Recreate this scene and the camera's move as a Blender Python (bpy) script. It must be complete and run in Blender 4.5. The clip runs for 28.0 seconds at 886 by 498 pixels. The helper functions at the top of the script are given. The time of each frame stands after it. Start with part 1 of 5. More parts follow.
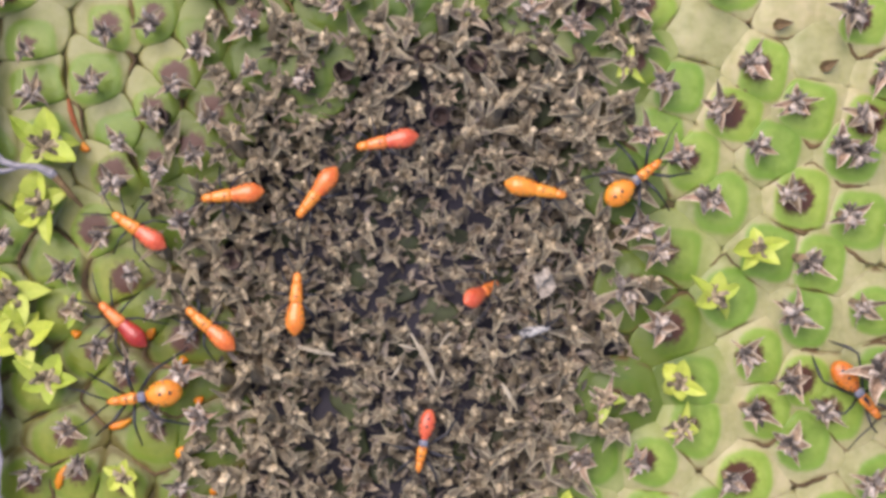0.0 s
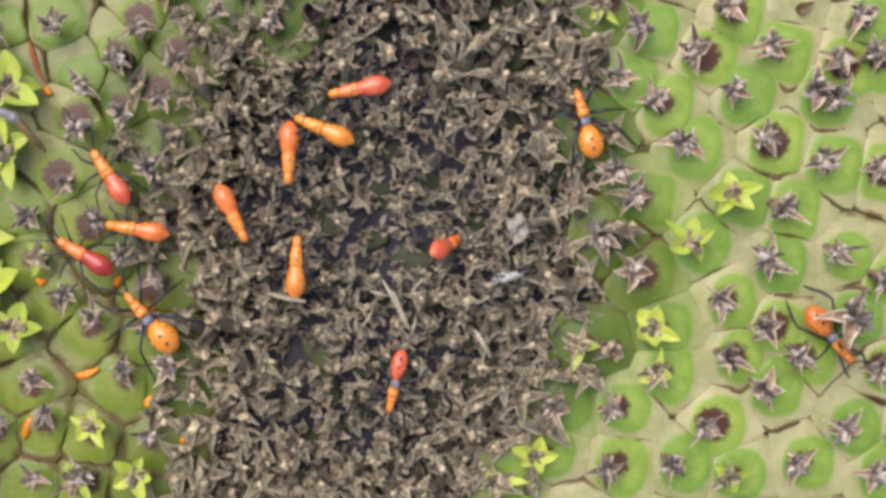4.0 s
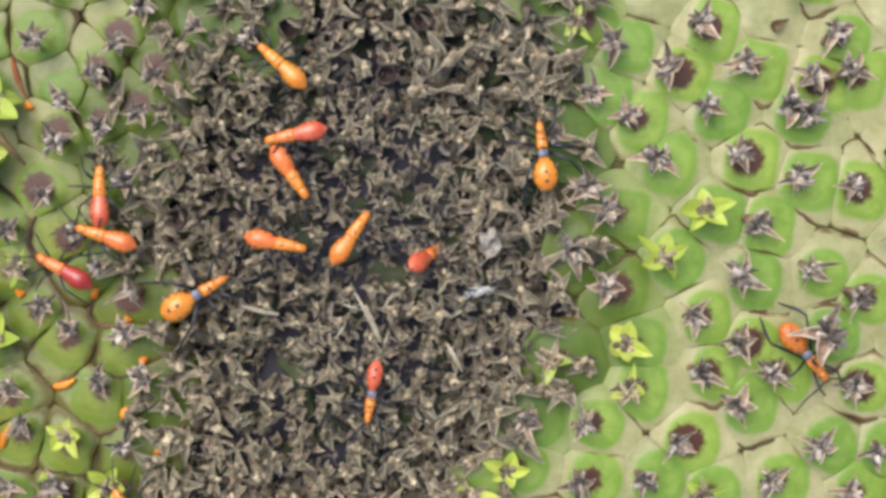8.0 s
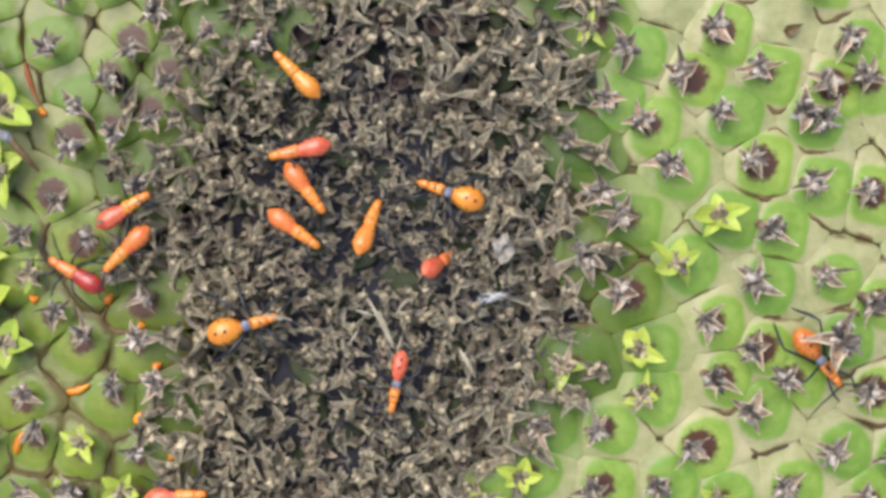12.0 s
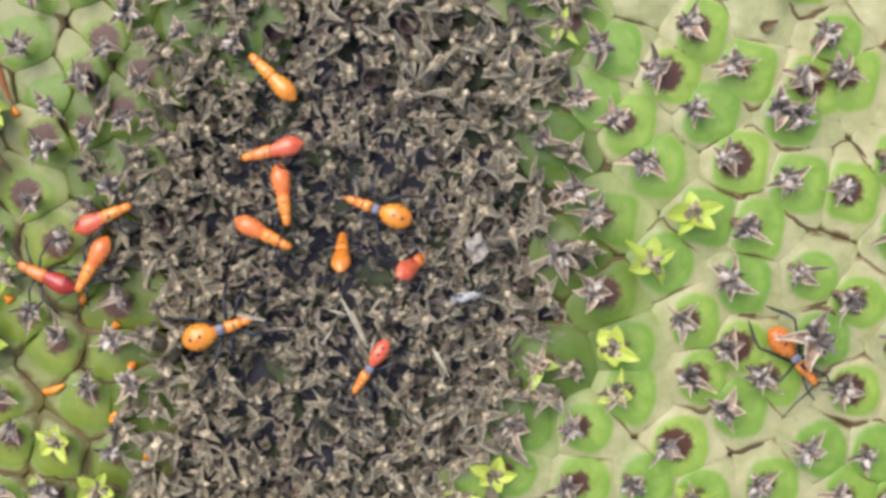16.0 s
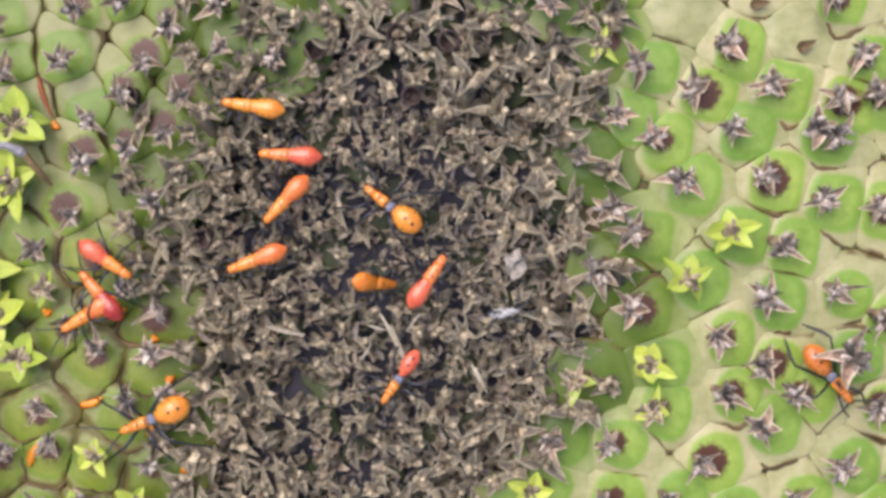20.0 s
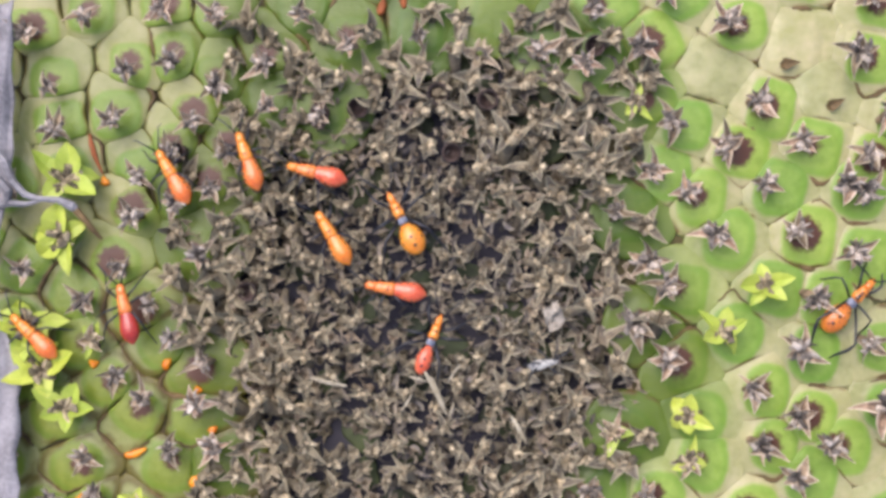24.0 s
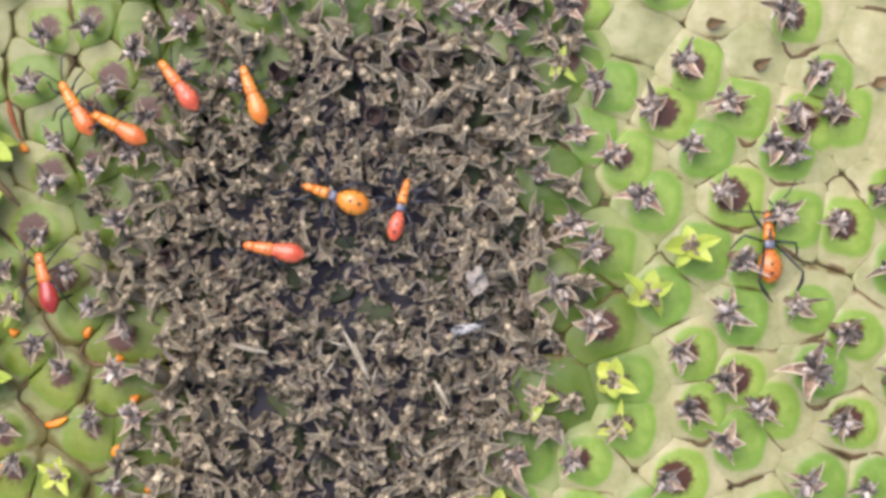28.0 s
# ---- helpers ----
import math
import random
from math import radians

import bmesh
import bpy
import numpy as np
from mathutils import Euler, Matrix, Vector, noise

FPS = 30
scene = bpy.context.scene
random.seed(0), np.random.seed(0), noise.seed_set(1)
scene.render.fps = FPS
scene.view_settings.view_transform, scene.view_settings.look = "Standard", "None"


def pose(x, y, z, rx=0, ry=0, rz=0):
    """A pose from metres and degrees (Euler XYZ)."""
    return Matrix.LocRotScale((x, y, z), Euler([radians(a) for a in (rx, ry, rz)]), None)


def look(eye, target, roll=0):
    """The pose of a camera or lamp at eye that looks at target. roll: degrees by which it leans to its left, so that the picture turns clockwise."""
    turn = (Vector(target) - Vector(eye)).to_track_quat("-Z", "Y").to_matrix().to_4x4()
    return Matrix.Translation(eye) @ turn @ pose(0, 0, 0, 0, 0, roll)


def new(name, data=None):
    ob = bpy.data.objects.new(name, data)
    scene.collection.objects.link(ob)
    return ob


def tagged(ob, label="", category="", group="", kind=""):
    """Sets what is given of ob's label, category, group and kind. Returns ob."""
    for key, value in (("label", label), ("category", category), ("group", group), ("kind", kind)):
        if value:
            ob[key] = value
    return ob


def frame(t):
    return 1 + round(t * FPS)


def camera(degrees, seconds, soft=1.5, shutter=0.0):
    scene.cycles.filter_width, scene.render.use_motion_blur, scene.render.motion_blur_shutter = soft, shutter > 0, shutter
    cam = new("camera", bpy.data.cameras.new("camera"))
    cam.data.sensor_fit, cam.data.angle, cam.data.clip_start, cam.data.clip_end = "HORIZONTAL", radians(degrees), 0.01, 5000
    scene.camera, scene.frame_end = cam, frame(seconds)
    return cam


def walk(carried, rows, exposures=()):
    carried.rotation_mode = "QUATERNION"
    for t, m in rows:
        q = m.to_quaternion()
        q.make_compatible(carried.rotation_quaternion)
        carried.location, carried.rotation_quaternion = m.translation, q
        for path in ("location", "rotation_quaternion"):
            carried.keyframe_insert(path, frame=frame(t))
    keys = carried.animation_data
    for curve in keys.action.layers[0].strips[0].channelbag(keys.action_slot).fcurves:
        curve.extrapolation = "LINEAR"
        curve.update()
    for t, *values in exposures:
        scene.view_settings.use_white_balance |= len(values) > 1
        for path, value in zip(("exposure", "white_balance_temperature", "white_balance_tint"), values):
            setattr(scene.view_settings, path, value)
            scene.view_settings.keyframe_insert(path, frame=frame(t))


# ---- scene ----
MM = 0.001

# the camera hangs about 14 cm over the flower head and sways
PATH = [
    (0, -0.00659, 0.00297, 0.14467, 0.73, -0.35, -0.10),
    (0.3, -0.00974, 0.00554, 0.14391, -1.67, -1.92, -0.39),
    (0.5, -0.01052, 0.00309, 0.14271, -2.04, -2.37, -0.32),
    (0.8, -0.01107, 0.00057, 0.14161, -1.38, -2.16, -0.22),
    (1, -0.01089, 0.00110, 0.14271, -0.60, -2.02, -0.21),
    (1.3, -0.01142, 0.00598, 0.14416, -0.83, -2.18, -0.03),
    (1.5, -0.01168, 0.00628, 0.14465, -0.80, -2.13, -0.01),
    (1.8, -0.01023, 0.00451, 0.14328, -1.49, -1.89, -0.17),
    (2, -0.00999, 0.00185, 0.14264, -1.46, -2.08, -0.31),
    (2.3, -0.00940, 0.00069, 0.14260, -1.06, -1.94, -0.32),
    (2.5, -0.00969, 0.00240, 0.14322, -0.77, -1.89, -0.23),
    (2.8, -0.01001, 0.00463, 0.14437, -0.31, -1.95, -0.15),
    (3, -0.01029, 0.00550, 0.14448, -0.80, -1.91, -0.09),
    (3.3, -0.00969, 0.00311, 0.14314, -1.27, -2.11, -0.20),
    (3.5, -0.00873, 0.00148, 0.14275, -1.30, -2.06, -0.34),
    (5.5, -0.00362, 0.00095, 0.14398, 0.28, -0.29, 0.25),
    (5.8, -0.00356, 0.00190, 0.14459, 0.36, -0.49, 0.20),
    (6, -0.00319, 0.00130, 0.14439, 0.21, -0.41, 0.12),
    (6.3, -0.00382, -0.00052, 0.14341, 0.00, -0.42, 0.22),
    (6.5, -0.00375, -0.00098, 0.14311, 0.04, -0.31, 0.20),
    (6.8, -0.00268, 0.00034, 0.14378, 0.12, -0.15, 0.22),
    (7, -0.00215, 0.00116, 0.14426, 0.34, -0.24, 0.21),
    (7.3, -0.00076, 0.00175, 0.14477, 0.37, -0.30, 0.18),
    (7.5, 0.00008, 0.00134, 0.14447, 0.19, -0.28, 0.01),
    (7.8, -0.00053, 0.00044, 0.14390, -0.07, -0.43, 0.09),
    (8, -0.00000, 0.00000, 0.14364, 0.04, -0.26, 0.09),
    (8.3, 0.00024, 0.00166, 0.14436, -0.04, -0.25, 0.06),
    (8.5, -0.00009, 0.00253, 0.14464, 0.01, -0.29, 0.10),
    (8.8, 0.00010, 0.00239, 0.14467, 0.07, -0.16, 0.13),
    (9, 0.00068, 0.00083, 0.14439, 0.14, -0.34, 0.01),
    (9.3, 0.00283, -0.00124, 0.14339, -0.09, -0.29, -0.12),
    (9.5, 0.00366, -0.00155, 0.14322, -0.22, -0.46, -0.23),
    (9.8, 0.00304, -0.00132, 0.14356, 0.01, -0.41, -0.21),
    (10, 0.00190, -0.00053, 0.14358, 0.05, -0.06, -0.09),
    (10.3, -0.00143, 0.00025, 0.14370, 0.17, -0.09, 0.17),
    (10.5, -0.00244, 0.00072, 0.14392, 0.08, -0.33, 0.19),
    (10.8, -0.00004, 0.00062, 0.14396, -0.02, -0.12, 0.15),
    (11, 0.00136, 0.00052, 0.14391, -0.06, -0.36, -0.02),
    (11.3, 0.00121, 0.00072, 0.14409, -0.05, -0.39, -0.07),
    (11.5, -0.00037, 0.00059, 0.14395, 0.07, -0.10, 0.01),
    (13.5, -0.00035, 0.00298, 0.14319, -1.05, 0.48, 0.07),
    (13.8, 0.00195, 0.00303, 0.14310, -1.13, 0.58, -0.01),
    (14, 0.00315, 0.00273, 0.14309, -1.15, 0.53, -0.13),
    (14.3, 0.00258, 0.00318, 0.14304, -1.40, 0.50, -0.14),
    (14.5, 0.00217, 0.00332, 0.14286, -1.38, 0.83, -0.11),
    (14.8, 0.00047, 0.00321, 0.14317, -0.98, 0.83, 0.08),
    (15, 0.00067, 0.00313, 0.14330, -0.80, 0.74, 0.15),
    (15.3, 0.00369, 0.00381, 0.14340, -1.19, 0.67, -0.03),
    (15.5, 0.00571, 0.00204, 0.14315, -0.68, 0.68, -0.08),
    (15.8, 0.00559, 0.00318, 0.14319, -1.19, 0.54, -0.24),
    (16, 0.00392, 0.00358, 0.14319, -1.18, 0.68, -0.15),
    (16.3, -0.00056, 0.00454, 0.14343, -1.21, 0.30, -0.02),
    (16.5, -0.00092, 0.00433, 0.14349, -1.00, 0.72, 0.17),
    (16.8, 0.00064, 0.00404, 0.14337, -1.09, 0.69, 0.06),
    (17, 0.00237, 0.00297, 0.14333, -0.83, 0.68, -0.00),
    (17.3, 0.00297, 0.00406, 0.14340, -1.28, 0.47, -0.16),
    (17.5, 0.00262, 0.00457, 0.14335, -1.27, 0.85, -0.09),
    (17.8, -0.00059, 0.00489, 0.14359, -1.11, 0.81, 0.12),
    (18, -0.00152, 0.00458, 0.14363, -0.94, 0.84, 0.18),
    (18.3, 0.00068, 0.00375, 0.14352, -0.79, 1.16, 0.15),
    (18.5, 0.00160, 0.00313, 0.14348, -0.73, 0.70, 0.06),
    (18.8, 0.00310, 0.00369, 0.14338, -1.02, 0.58, -0.17),
    (19, 0.00279, 0.00404, 0.14339, -1.04, 0.76, -0.13),
    (19.3, -0.00031, 0.00556, 0.14398, -1.00, 0.85, 0.10),
    (19.5, -0.00209, 0.00619, 0.14456, -0.61, 0.99, 0.17),
    (19.7, -0.00221, 0.00678, 0.14465, -0.64, 1.17, 0.33),
    (20, -0.00155, 0.00502, 0.14395, -0.99, 0.30, 0.22),
    (20.3, 0.00092, 0.00156, 0.14305, -0.83, -0.26, -0.01),
    (20.5, 0.00374, 0.00268, 0.14273, -1.23, 0.86, -0.21),
    (20.8, 0.00222, 0.00274, 0.14348, 0.01, 1.73, 0.21),
    (21, -0.00156, 0.00473, 0.14500, 0.14, 1.32, 0.22),
    (21.3, -0.00175, 0.00479, 0.14493, 0.15, 1.57, 0.39),
    (21.5, -0.00183, 0.00483, 0.14406, -0.66, 0.67, 0.28),
    (23.5, 0.00516, -0.00380, 0.14282, 1.59, 1.09, -0.27),
    (23.8, -0.00112, 0.00101, 0.14613, 2.35, 0.90, -0.06),
    (24, -0.00503, 0.00237, 0.14707, 2.54, 0.77, 0.29),
    (24.3, -0.00590, 0.00177, 0.14507, 1.32, 0.55, 0.39),
    (24.5, -0.00277, -0.00452, 0.14405, 2.15, 0.35, 0.22),
    (24.7, 0.00175, -0.00509, 0.14293, 1.59, 0.39, -0.09),
    (25, 0.00511, -0.00127, 0.14398, 1.45, 0.94, -0.30),
    (25.2, 0.00306, 0.00120, 0.14533, 2.05, 1.13, -0.19),
    (25.5, -0.00294, 0.00120, 0.14670, 2.62, 0.77, 0.21),
    (25.8, -0.00357, -0.00245, 0.14477, 2.28, 0.66, 0.30),
    (26, -0.00154, -0.00489, 0.14355, 2.06, 0.44, 0.17),
    (26.3, 0.00401, -0.00442, 0.14327, 2.08, 0.77, -0.17),
    (26.5, 0.00487, -0.00051, 0.14467, 1.75, 0.89, -0.27),
    (26.8, 0.00003, 0.00209, 0.14630, 2.22, 0.52, -0.05),
    (27, -0.00314, 0.00040, 0.14638, 2.61, 0.38, 0.11),
    (27.3, -0.00452, -0.00293, 0.14454, 2.25, 0.36, 0.28),
    (27.5, -0.00239, -0.00432, 0.14373, 1.99, 0.41, 0.15),
    (27.8, 0.00237, -0.00361, 0.14386, 2.25, 0.58, -0.05),
    (28, 0.00380, -0.00123, 0.14505, 2.31, 0.67, -0.17),
]
EXPOSURES = [   # seconds, stops, kelvin, tint
    (0, 0.61, 6423, 24), (1, 0.59, 6564, 21), (2, 0.57, 6418, 18), (3, 0.55, 6381, 17), (6, 0.52, 6381, 17), (7, 0.54, 6272, 14), (8, 0.57, 6199, 12), (9, 0.64, 6162, 12), (11, 0.64, 6089, 10), (14, 0.66, 6022, 14), (16, 0.67, 6022, 14), (17, 0.67, 6058, 15), (18, 0.68, 6131, 17), (19, 0.69, 6152, 20), (21, 0.68, 6189, 21), (24, 0.73, 6152, 20), (26, 0.65, 6079, 19), (28, 0.72, 6116, 20),
]
cam = camera(40.0, 28.0, soft=3.5)
walk(cam, [(t, pose(x, y, z, rx, ry, rz)) for t, x, y, z, rx, ry, rz in PATH], EXPOSURES)

# ---- light: a bright overcast sky ----
sky_world = bpy.data.worlds.new("overcast_sky")
scene.world = sky_world
sky_world.use_nodes = True
wn = sky_world.node_tree.nodes
sky = wn.new("ShaderNodeTexSky")
sky.sky_type, sky.sun_disc = "NISHITA", False
sky.sun_elevation, sky.sun_rotation = radians(62), radians(-40)
sky.air_density, sky.dust_density, sky.ozone_density = 1.2, 4.0, 1.0
wn["Background"].inputs["Strength"].default_value = 0.12
sky_world.node_tree.links.new(sky.outputs["Color"], wn["Background"].inputs["Color"])
sun_data = bpy.data.lights.new("sun", "SUN")
sun_data.energy, sun_data.angle, sun_data.color = 1.4, radians(50), (1.0, 0.96, 0.9)
sun = new("sun", sun_data)
sun.matrix_world = look((-0.2, 0.25, 0.6), (0, 0, 0))


# ---- materials ----
def surface(name, dark, light, grain, rough, relief=0.3, blotch=8.0, vary=0.18, local=False, island=False, hue=0.0, spec=0.4, thin=0.0, rim=None, west=None, edge=None):
    """Two-scale mottled surface. grain and blotch: sizes of fine grain and stains in mm."""
    m = bpy.data.materials.new(name)
    m.use_nodes = True
    nt = m.node_tree
    n, ln = nt.nodes, nt.links
    bsdf = n["Principled BSDF"]
    if local:
        co = n.new("ShaderNodeTexCoord").outputs["Object"]
    else:
        co = n.new("ShaderNodeNewGeometry").outputs["Position"]
    fine, broad = n.new("ShaderNodeTexNoise"), n.new("ShaderNodeTexNoise")
    for tex, size, det in ((fine, grain, 5.0), (broad, blotch, 2.0)):
        tex.inputs["Scale"].default_value = 1.0 / (size * MM)
        tex.inputs["Detail"].default_value = det
        ln.new(co, tex.inputs["Vector"])
    add = n.new("ShaderNodeMath")
    add.operation = "MULTIPLY_ADD"
    ln.new(fine.outputs["Fac"], add.inputs[0])
    add.inputs[1].default_value = 0.55
    ln.new(broad.outputs["Fac"], add.inputs[2])
    ramp = n.new("ShaderNodeMapRange")
    ln.new(add.outputs[0], ramp.inputs["Value"])
    ramp.inputs["From Min"].default_value, ramp.inputs["From Max"].default_value = 0.5, 1.05
    mix = n.new("ShaderNodeMix")
    mix.data_type = "RGBA"
    mix.inputs["A"].default_value, mix.inputs["B"].default_value = (*dark, 1), (*light, 1)
    ln.new(ramp.outputs["Result"], mix.inputs["Factor"])
    colour = mix.outputs["Result"]

    def blend(fac, other, base):
        b = n.new("ShaderNodeMix")
        b.data_type = "RGBA"
        ln.new(fac, b.inputs["Factor"])
        ln.new(base, b.inputs["A"])
        b.inputs["B"].default_value = (*other, 1)
        return b.outputs["Result"]

    def span(value, lo, hi, top=1.0):
        r = n.new("ShaderNodeMapRange")
        r.interpolation_type = "SMOOTHSTEP"
        ln.new(value, r.inputs["Value"])
        r.inputs["From Min"].default_value, r.inputs["From Max"].default_value, r.inputs["To Max"].default_value = lo, hi, top
        return r.outputs["Result"]

    if rim:             # bands from the middle of a seed to its edge
        band = n.new("ShaderNodeAttribute")
        band.attribute_name = "band"
        wob = n.new("ShaderNodeMath")
        wob.operation = "MULTIPLY_ADD"
        ln.new(broad.outputs["Fac"], wob.inputs[0])
        wob.inputs[1].default_value = 0.26
        ln.new(band.outputs["Fac"], wob.inputs[2])
        for lo, hi, top, other in rim:
            colour = blend(span(wob.outputs[0], lo, hi, top), other, colour)
        pale = n.new("ShaderNodeMix")       # the pale band outside the green, fainter by the withered middle
        pale.data_type = "RGBA"
        ln.new(ramp.outputs["Result"], pale.inputs["Factor"])
        pale.inputs["A"].default_value, pale.inputs["B"].default_value = (0.31, 0.32, 0.125, 1), (0.465, 0.435, 0.225, 1)
        pale_shade = n.new("ShaderNodeAttribute")
        pale_shade.attribute_name = "pale_shade"
        deep = n.new("ShaderNodeMix")           # shade of the crowded florets, multiplied into the green of seeds beside them
        deep.data_type, deep.blend_type = "RGBA", "MULTIPLY"
        ln.new(span(pale_shade.outputs["Fac"], 0.42, 0.05), deep.inputs["Factor"])
        ln.new(colour, deep.inputs["A"])
        deep.inputs["B"].default_value = (0.43, 0.46, 0.32, 1)
        colour = deep.outputs["Result"]
        out = n.new("ShaderNodeMath")
        out.operation = "MULTIPLY"
        ln.new(span(wob.outputs[0], 1.08, 1.26), out.inputs[0])
        ln.new(span(pale_shade.outputs["Fac"], 0.0, 0.65), out.inputs[1])
        keep = n.new("ShaderNodeMix")
        keep.data_type = "RGBA"
        ln.new(out.outputs[0], keep.inputs["Factor"])
        ln.new(colour, keep.inputs["A"])
        ln.new(pale.outputs["Result"], keep.inputs["B"])
        colour = keep.outputs["Result"]
        joint = n.new("ShaderNodeAttribute")    # brown, dried joints
        joint.attribute_name = "joint"
        dirt = n.new("ShaderNodeMath")
        dirt.operation = "MULTIPLY"
        ln.new(span(joint.outputs["Fac"], 0.2, 0.8), dirt.inputs[0])
        ln.new(span(broad.outputs["Fac"], 0.36, 0.55, 0.9), dirt.inputs[1])
        colour = blend(dirt.outputs[0], (0.125, 0.072, 0.022), colour)
    if edge:            # bleached margins
        marg = n.new("ShaderNodeAttribute")
        marg.attribute_name = "margin"
        colour = blend(span(marg.outputs["Fac"], edge[0], 1.0, edge[1]), edge[2], colour)
    if west:            # a second tone that grows towards the west side
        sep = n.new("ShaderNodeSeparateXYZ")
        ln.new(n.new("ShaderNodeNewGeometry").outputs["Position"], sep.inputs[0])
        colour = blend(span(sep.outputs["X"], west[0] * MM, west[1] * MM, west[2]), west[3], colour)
    hsv = n.new("ShaderNodeHueSaturation")
    if island:
        rnd = n.new("ShaderNodeNewGeometry").outputs["Random Per Island"]
    else:
        rnd = n.new("ShaderNodeObjectInfo").outputs["Random"]
    vr = n.new("ShaderNodeMapRange")
    ln.new(rnd, vr.inputs["Value"])
    vr.inputs["To Min"].default_value, vr.inputs["To Max"].default_value = 1 - vary, 1 + vary
    ln.new(vr.outputs["Result"], hsv.inputs["Value"])
    hr = n.new("ShaderNodeMapRange")
    ln.new(rnd, hr.inputs["Value"])
    hr.inputs["To Min"].default_value, hr.inputs["To Max"].default_value = 0.5 + hue, 0.5 - hue
    ln.new(hr.outputs["Result"], hsv.inputs["Hue"])
    ln.new(colour, hsv.inputs["Color"])
    ln.new(hsv.outputs["Color"], bsdf.inputs["Base Color"])
    bsdf.inputs["Roughness"].default_value = rough
    bsdf.inputs["Specular IOR Level"].default_value = spec
    if thin:
        bsdf.inputs["Subsurface Weight"].default_value = thin
        bsdf.inputs["Subsurface Radius"].default_value = (0.4, 0.5, 0.12)
        bsdf.inputs["Subsurface Scale"].default_value = 0.001
    if relief:
        bump = n.new("ShaderNodeBump")
        bump.inputs["Strength"].default_value = relief
        bump.inputs["Distance"].default_value = 0.15 * MM
        ln.new(fine.outputs["Fac"], bump.inputs["Height"])
        ln.new(bump.outputs["Normal"], bsdf.inputs["Normal"])
    return m


def scarred(m, amount, size):
    """Adds a reddish-brown scar where the floret has come away from the seed, on some seeds only."""
    nt = m.node_tree
    n, ln = nt.nodes, nt.links
    bsdf = n["Principled BSDF"]
    src = bsdf.inputs["Base Color"].links[0].from_socket
    co = n.new("ShaderNodeTexCoord").outputs["Object"]
    off = n.new("ShaderNodeVectorMath")
    off.operation = "SUBTRACT"
    ln.new(co, off.inputs[0])
    off.inputs[1].default_value = (1.5 * MM, 0.15 * MM, -0.45 * MM)
    length = n.new("ShaderNodeVectorMath")
    length.operation = "LENGTH"
    ln.new(off.outputs[0], length.inputs[0])
    rag = n.new("ShaderNodeTexNoise")
    rag.inputs["Scale"].default_value, rag.inputs["Detail"].default_value = 1600, 4
    ln.new(n.new("ShaderNodeNewGeometry").outputs["Position"], rag.inputs["Vector"])
    far = n.new("ShaderNodeMath")
    far.operation = "MULTIPLY_ADD"
    ln.new(rag.outputs["Fac"], far.inputs[0])
    far.inputs[1].default_value = 1.6 * MM
    ln.new(length.outputs["Value"], far.inputs[2])
    info = n.new("ShaderNodeObjectInfo").outputs["Random"]
    reach = n.new("ShaderNodeMapRange")
    ln.new(info, reach.inputs["Value"])
    reach.inputs["From Min"].default_value, reach.inputs["From Max"].default_value = 1 - amount, 1.0
    reach.inputs["To Min"].default_value, reach.inputs["To Max"].default_value = 0.9 * MM, size * MM
    near = n.new("ShaderNodeMath")
    near.operation = "SUBTRACT"
    ln.new(reach.outputs["Result"], near.inputs[0])
    ln.new(far.outputs[0], near.inputs[1])
    edge = n.new("ShaderNodeMapRange")
    ln.new(near.outputs[0], edge.inputs["Value"])
    edge.inputs["From Min"].default_value, edge.inputs["From Max"].default_value = -0.35 * MM, 0.3 * MM
    mix = n.new("ShaderNodeMix")
    mix.data_type = "RGBA"
    ln.new(edge.outputs["Result"], mix.inputs["Factor"])
    ln.new(src, mix.inputs["A"])
    mix.inputs["B"].default_value = (0.095, 0.040, 0.022, 1)
    ln.new(mix.outputs["Result"], bsdf.inputs["Base Color"])
    return m


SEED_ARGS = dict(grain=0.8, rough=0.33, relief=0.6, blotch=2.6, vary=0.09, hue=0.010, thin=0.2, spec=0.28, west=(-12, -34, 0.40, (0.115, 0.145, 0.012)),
                 rim=((0.80, 1.0, 0.5, (0.185, 0.335, 0.045)), (1.02, 1.2, 0.6, (0.27, 0.36, 0.085))))
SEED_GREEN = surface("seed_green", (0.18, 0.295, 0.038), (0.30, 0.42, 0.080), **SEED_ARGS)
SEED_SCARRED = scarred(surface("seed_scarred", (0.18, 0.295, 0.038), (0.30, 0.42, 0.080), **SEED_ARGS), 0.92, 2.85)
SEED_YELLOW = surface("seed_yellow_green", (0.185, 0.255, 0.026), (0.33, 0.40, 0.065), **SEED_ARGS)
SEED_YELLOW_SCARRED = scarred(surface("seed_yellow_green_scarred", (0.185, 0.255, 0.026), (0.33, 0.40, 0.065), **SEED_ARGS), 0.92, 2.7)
# seed green with the dimness of the gaps below the florets put into it
SEED_SHADE = surface("shaded_seed_green", (0.020, 0.024, 0.014), (0.065, 0.088, 0.028), 0.8, 0.7, 0.3, 6, 0.3, hue=0.015)
PITH = surface("pith", (0.045, 0.034, 0.014), (0.12, 0.10, 0.035), 1.1, 0.8, 0.3, 6, 0.0)
BRACT_EDGE = surface("bract_edge", (0.06, 0.038, 0.016), (0.22, 0.145, 0.06), 0.6, 0.75, 0.5, 4, 0.25)
# bluish near-black: the shade deep between florets is put into this colour
SHADED_FLESH = surface("receptacle_shaded_flesh", (0.022, 0.021, 0.031), (0.048, 0.045, 0.054), 1.2, 0.85, 0.5, 7, 0.0)
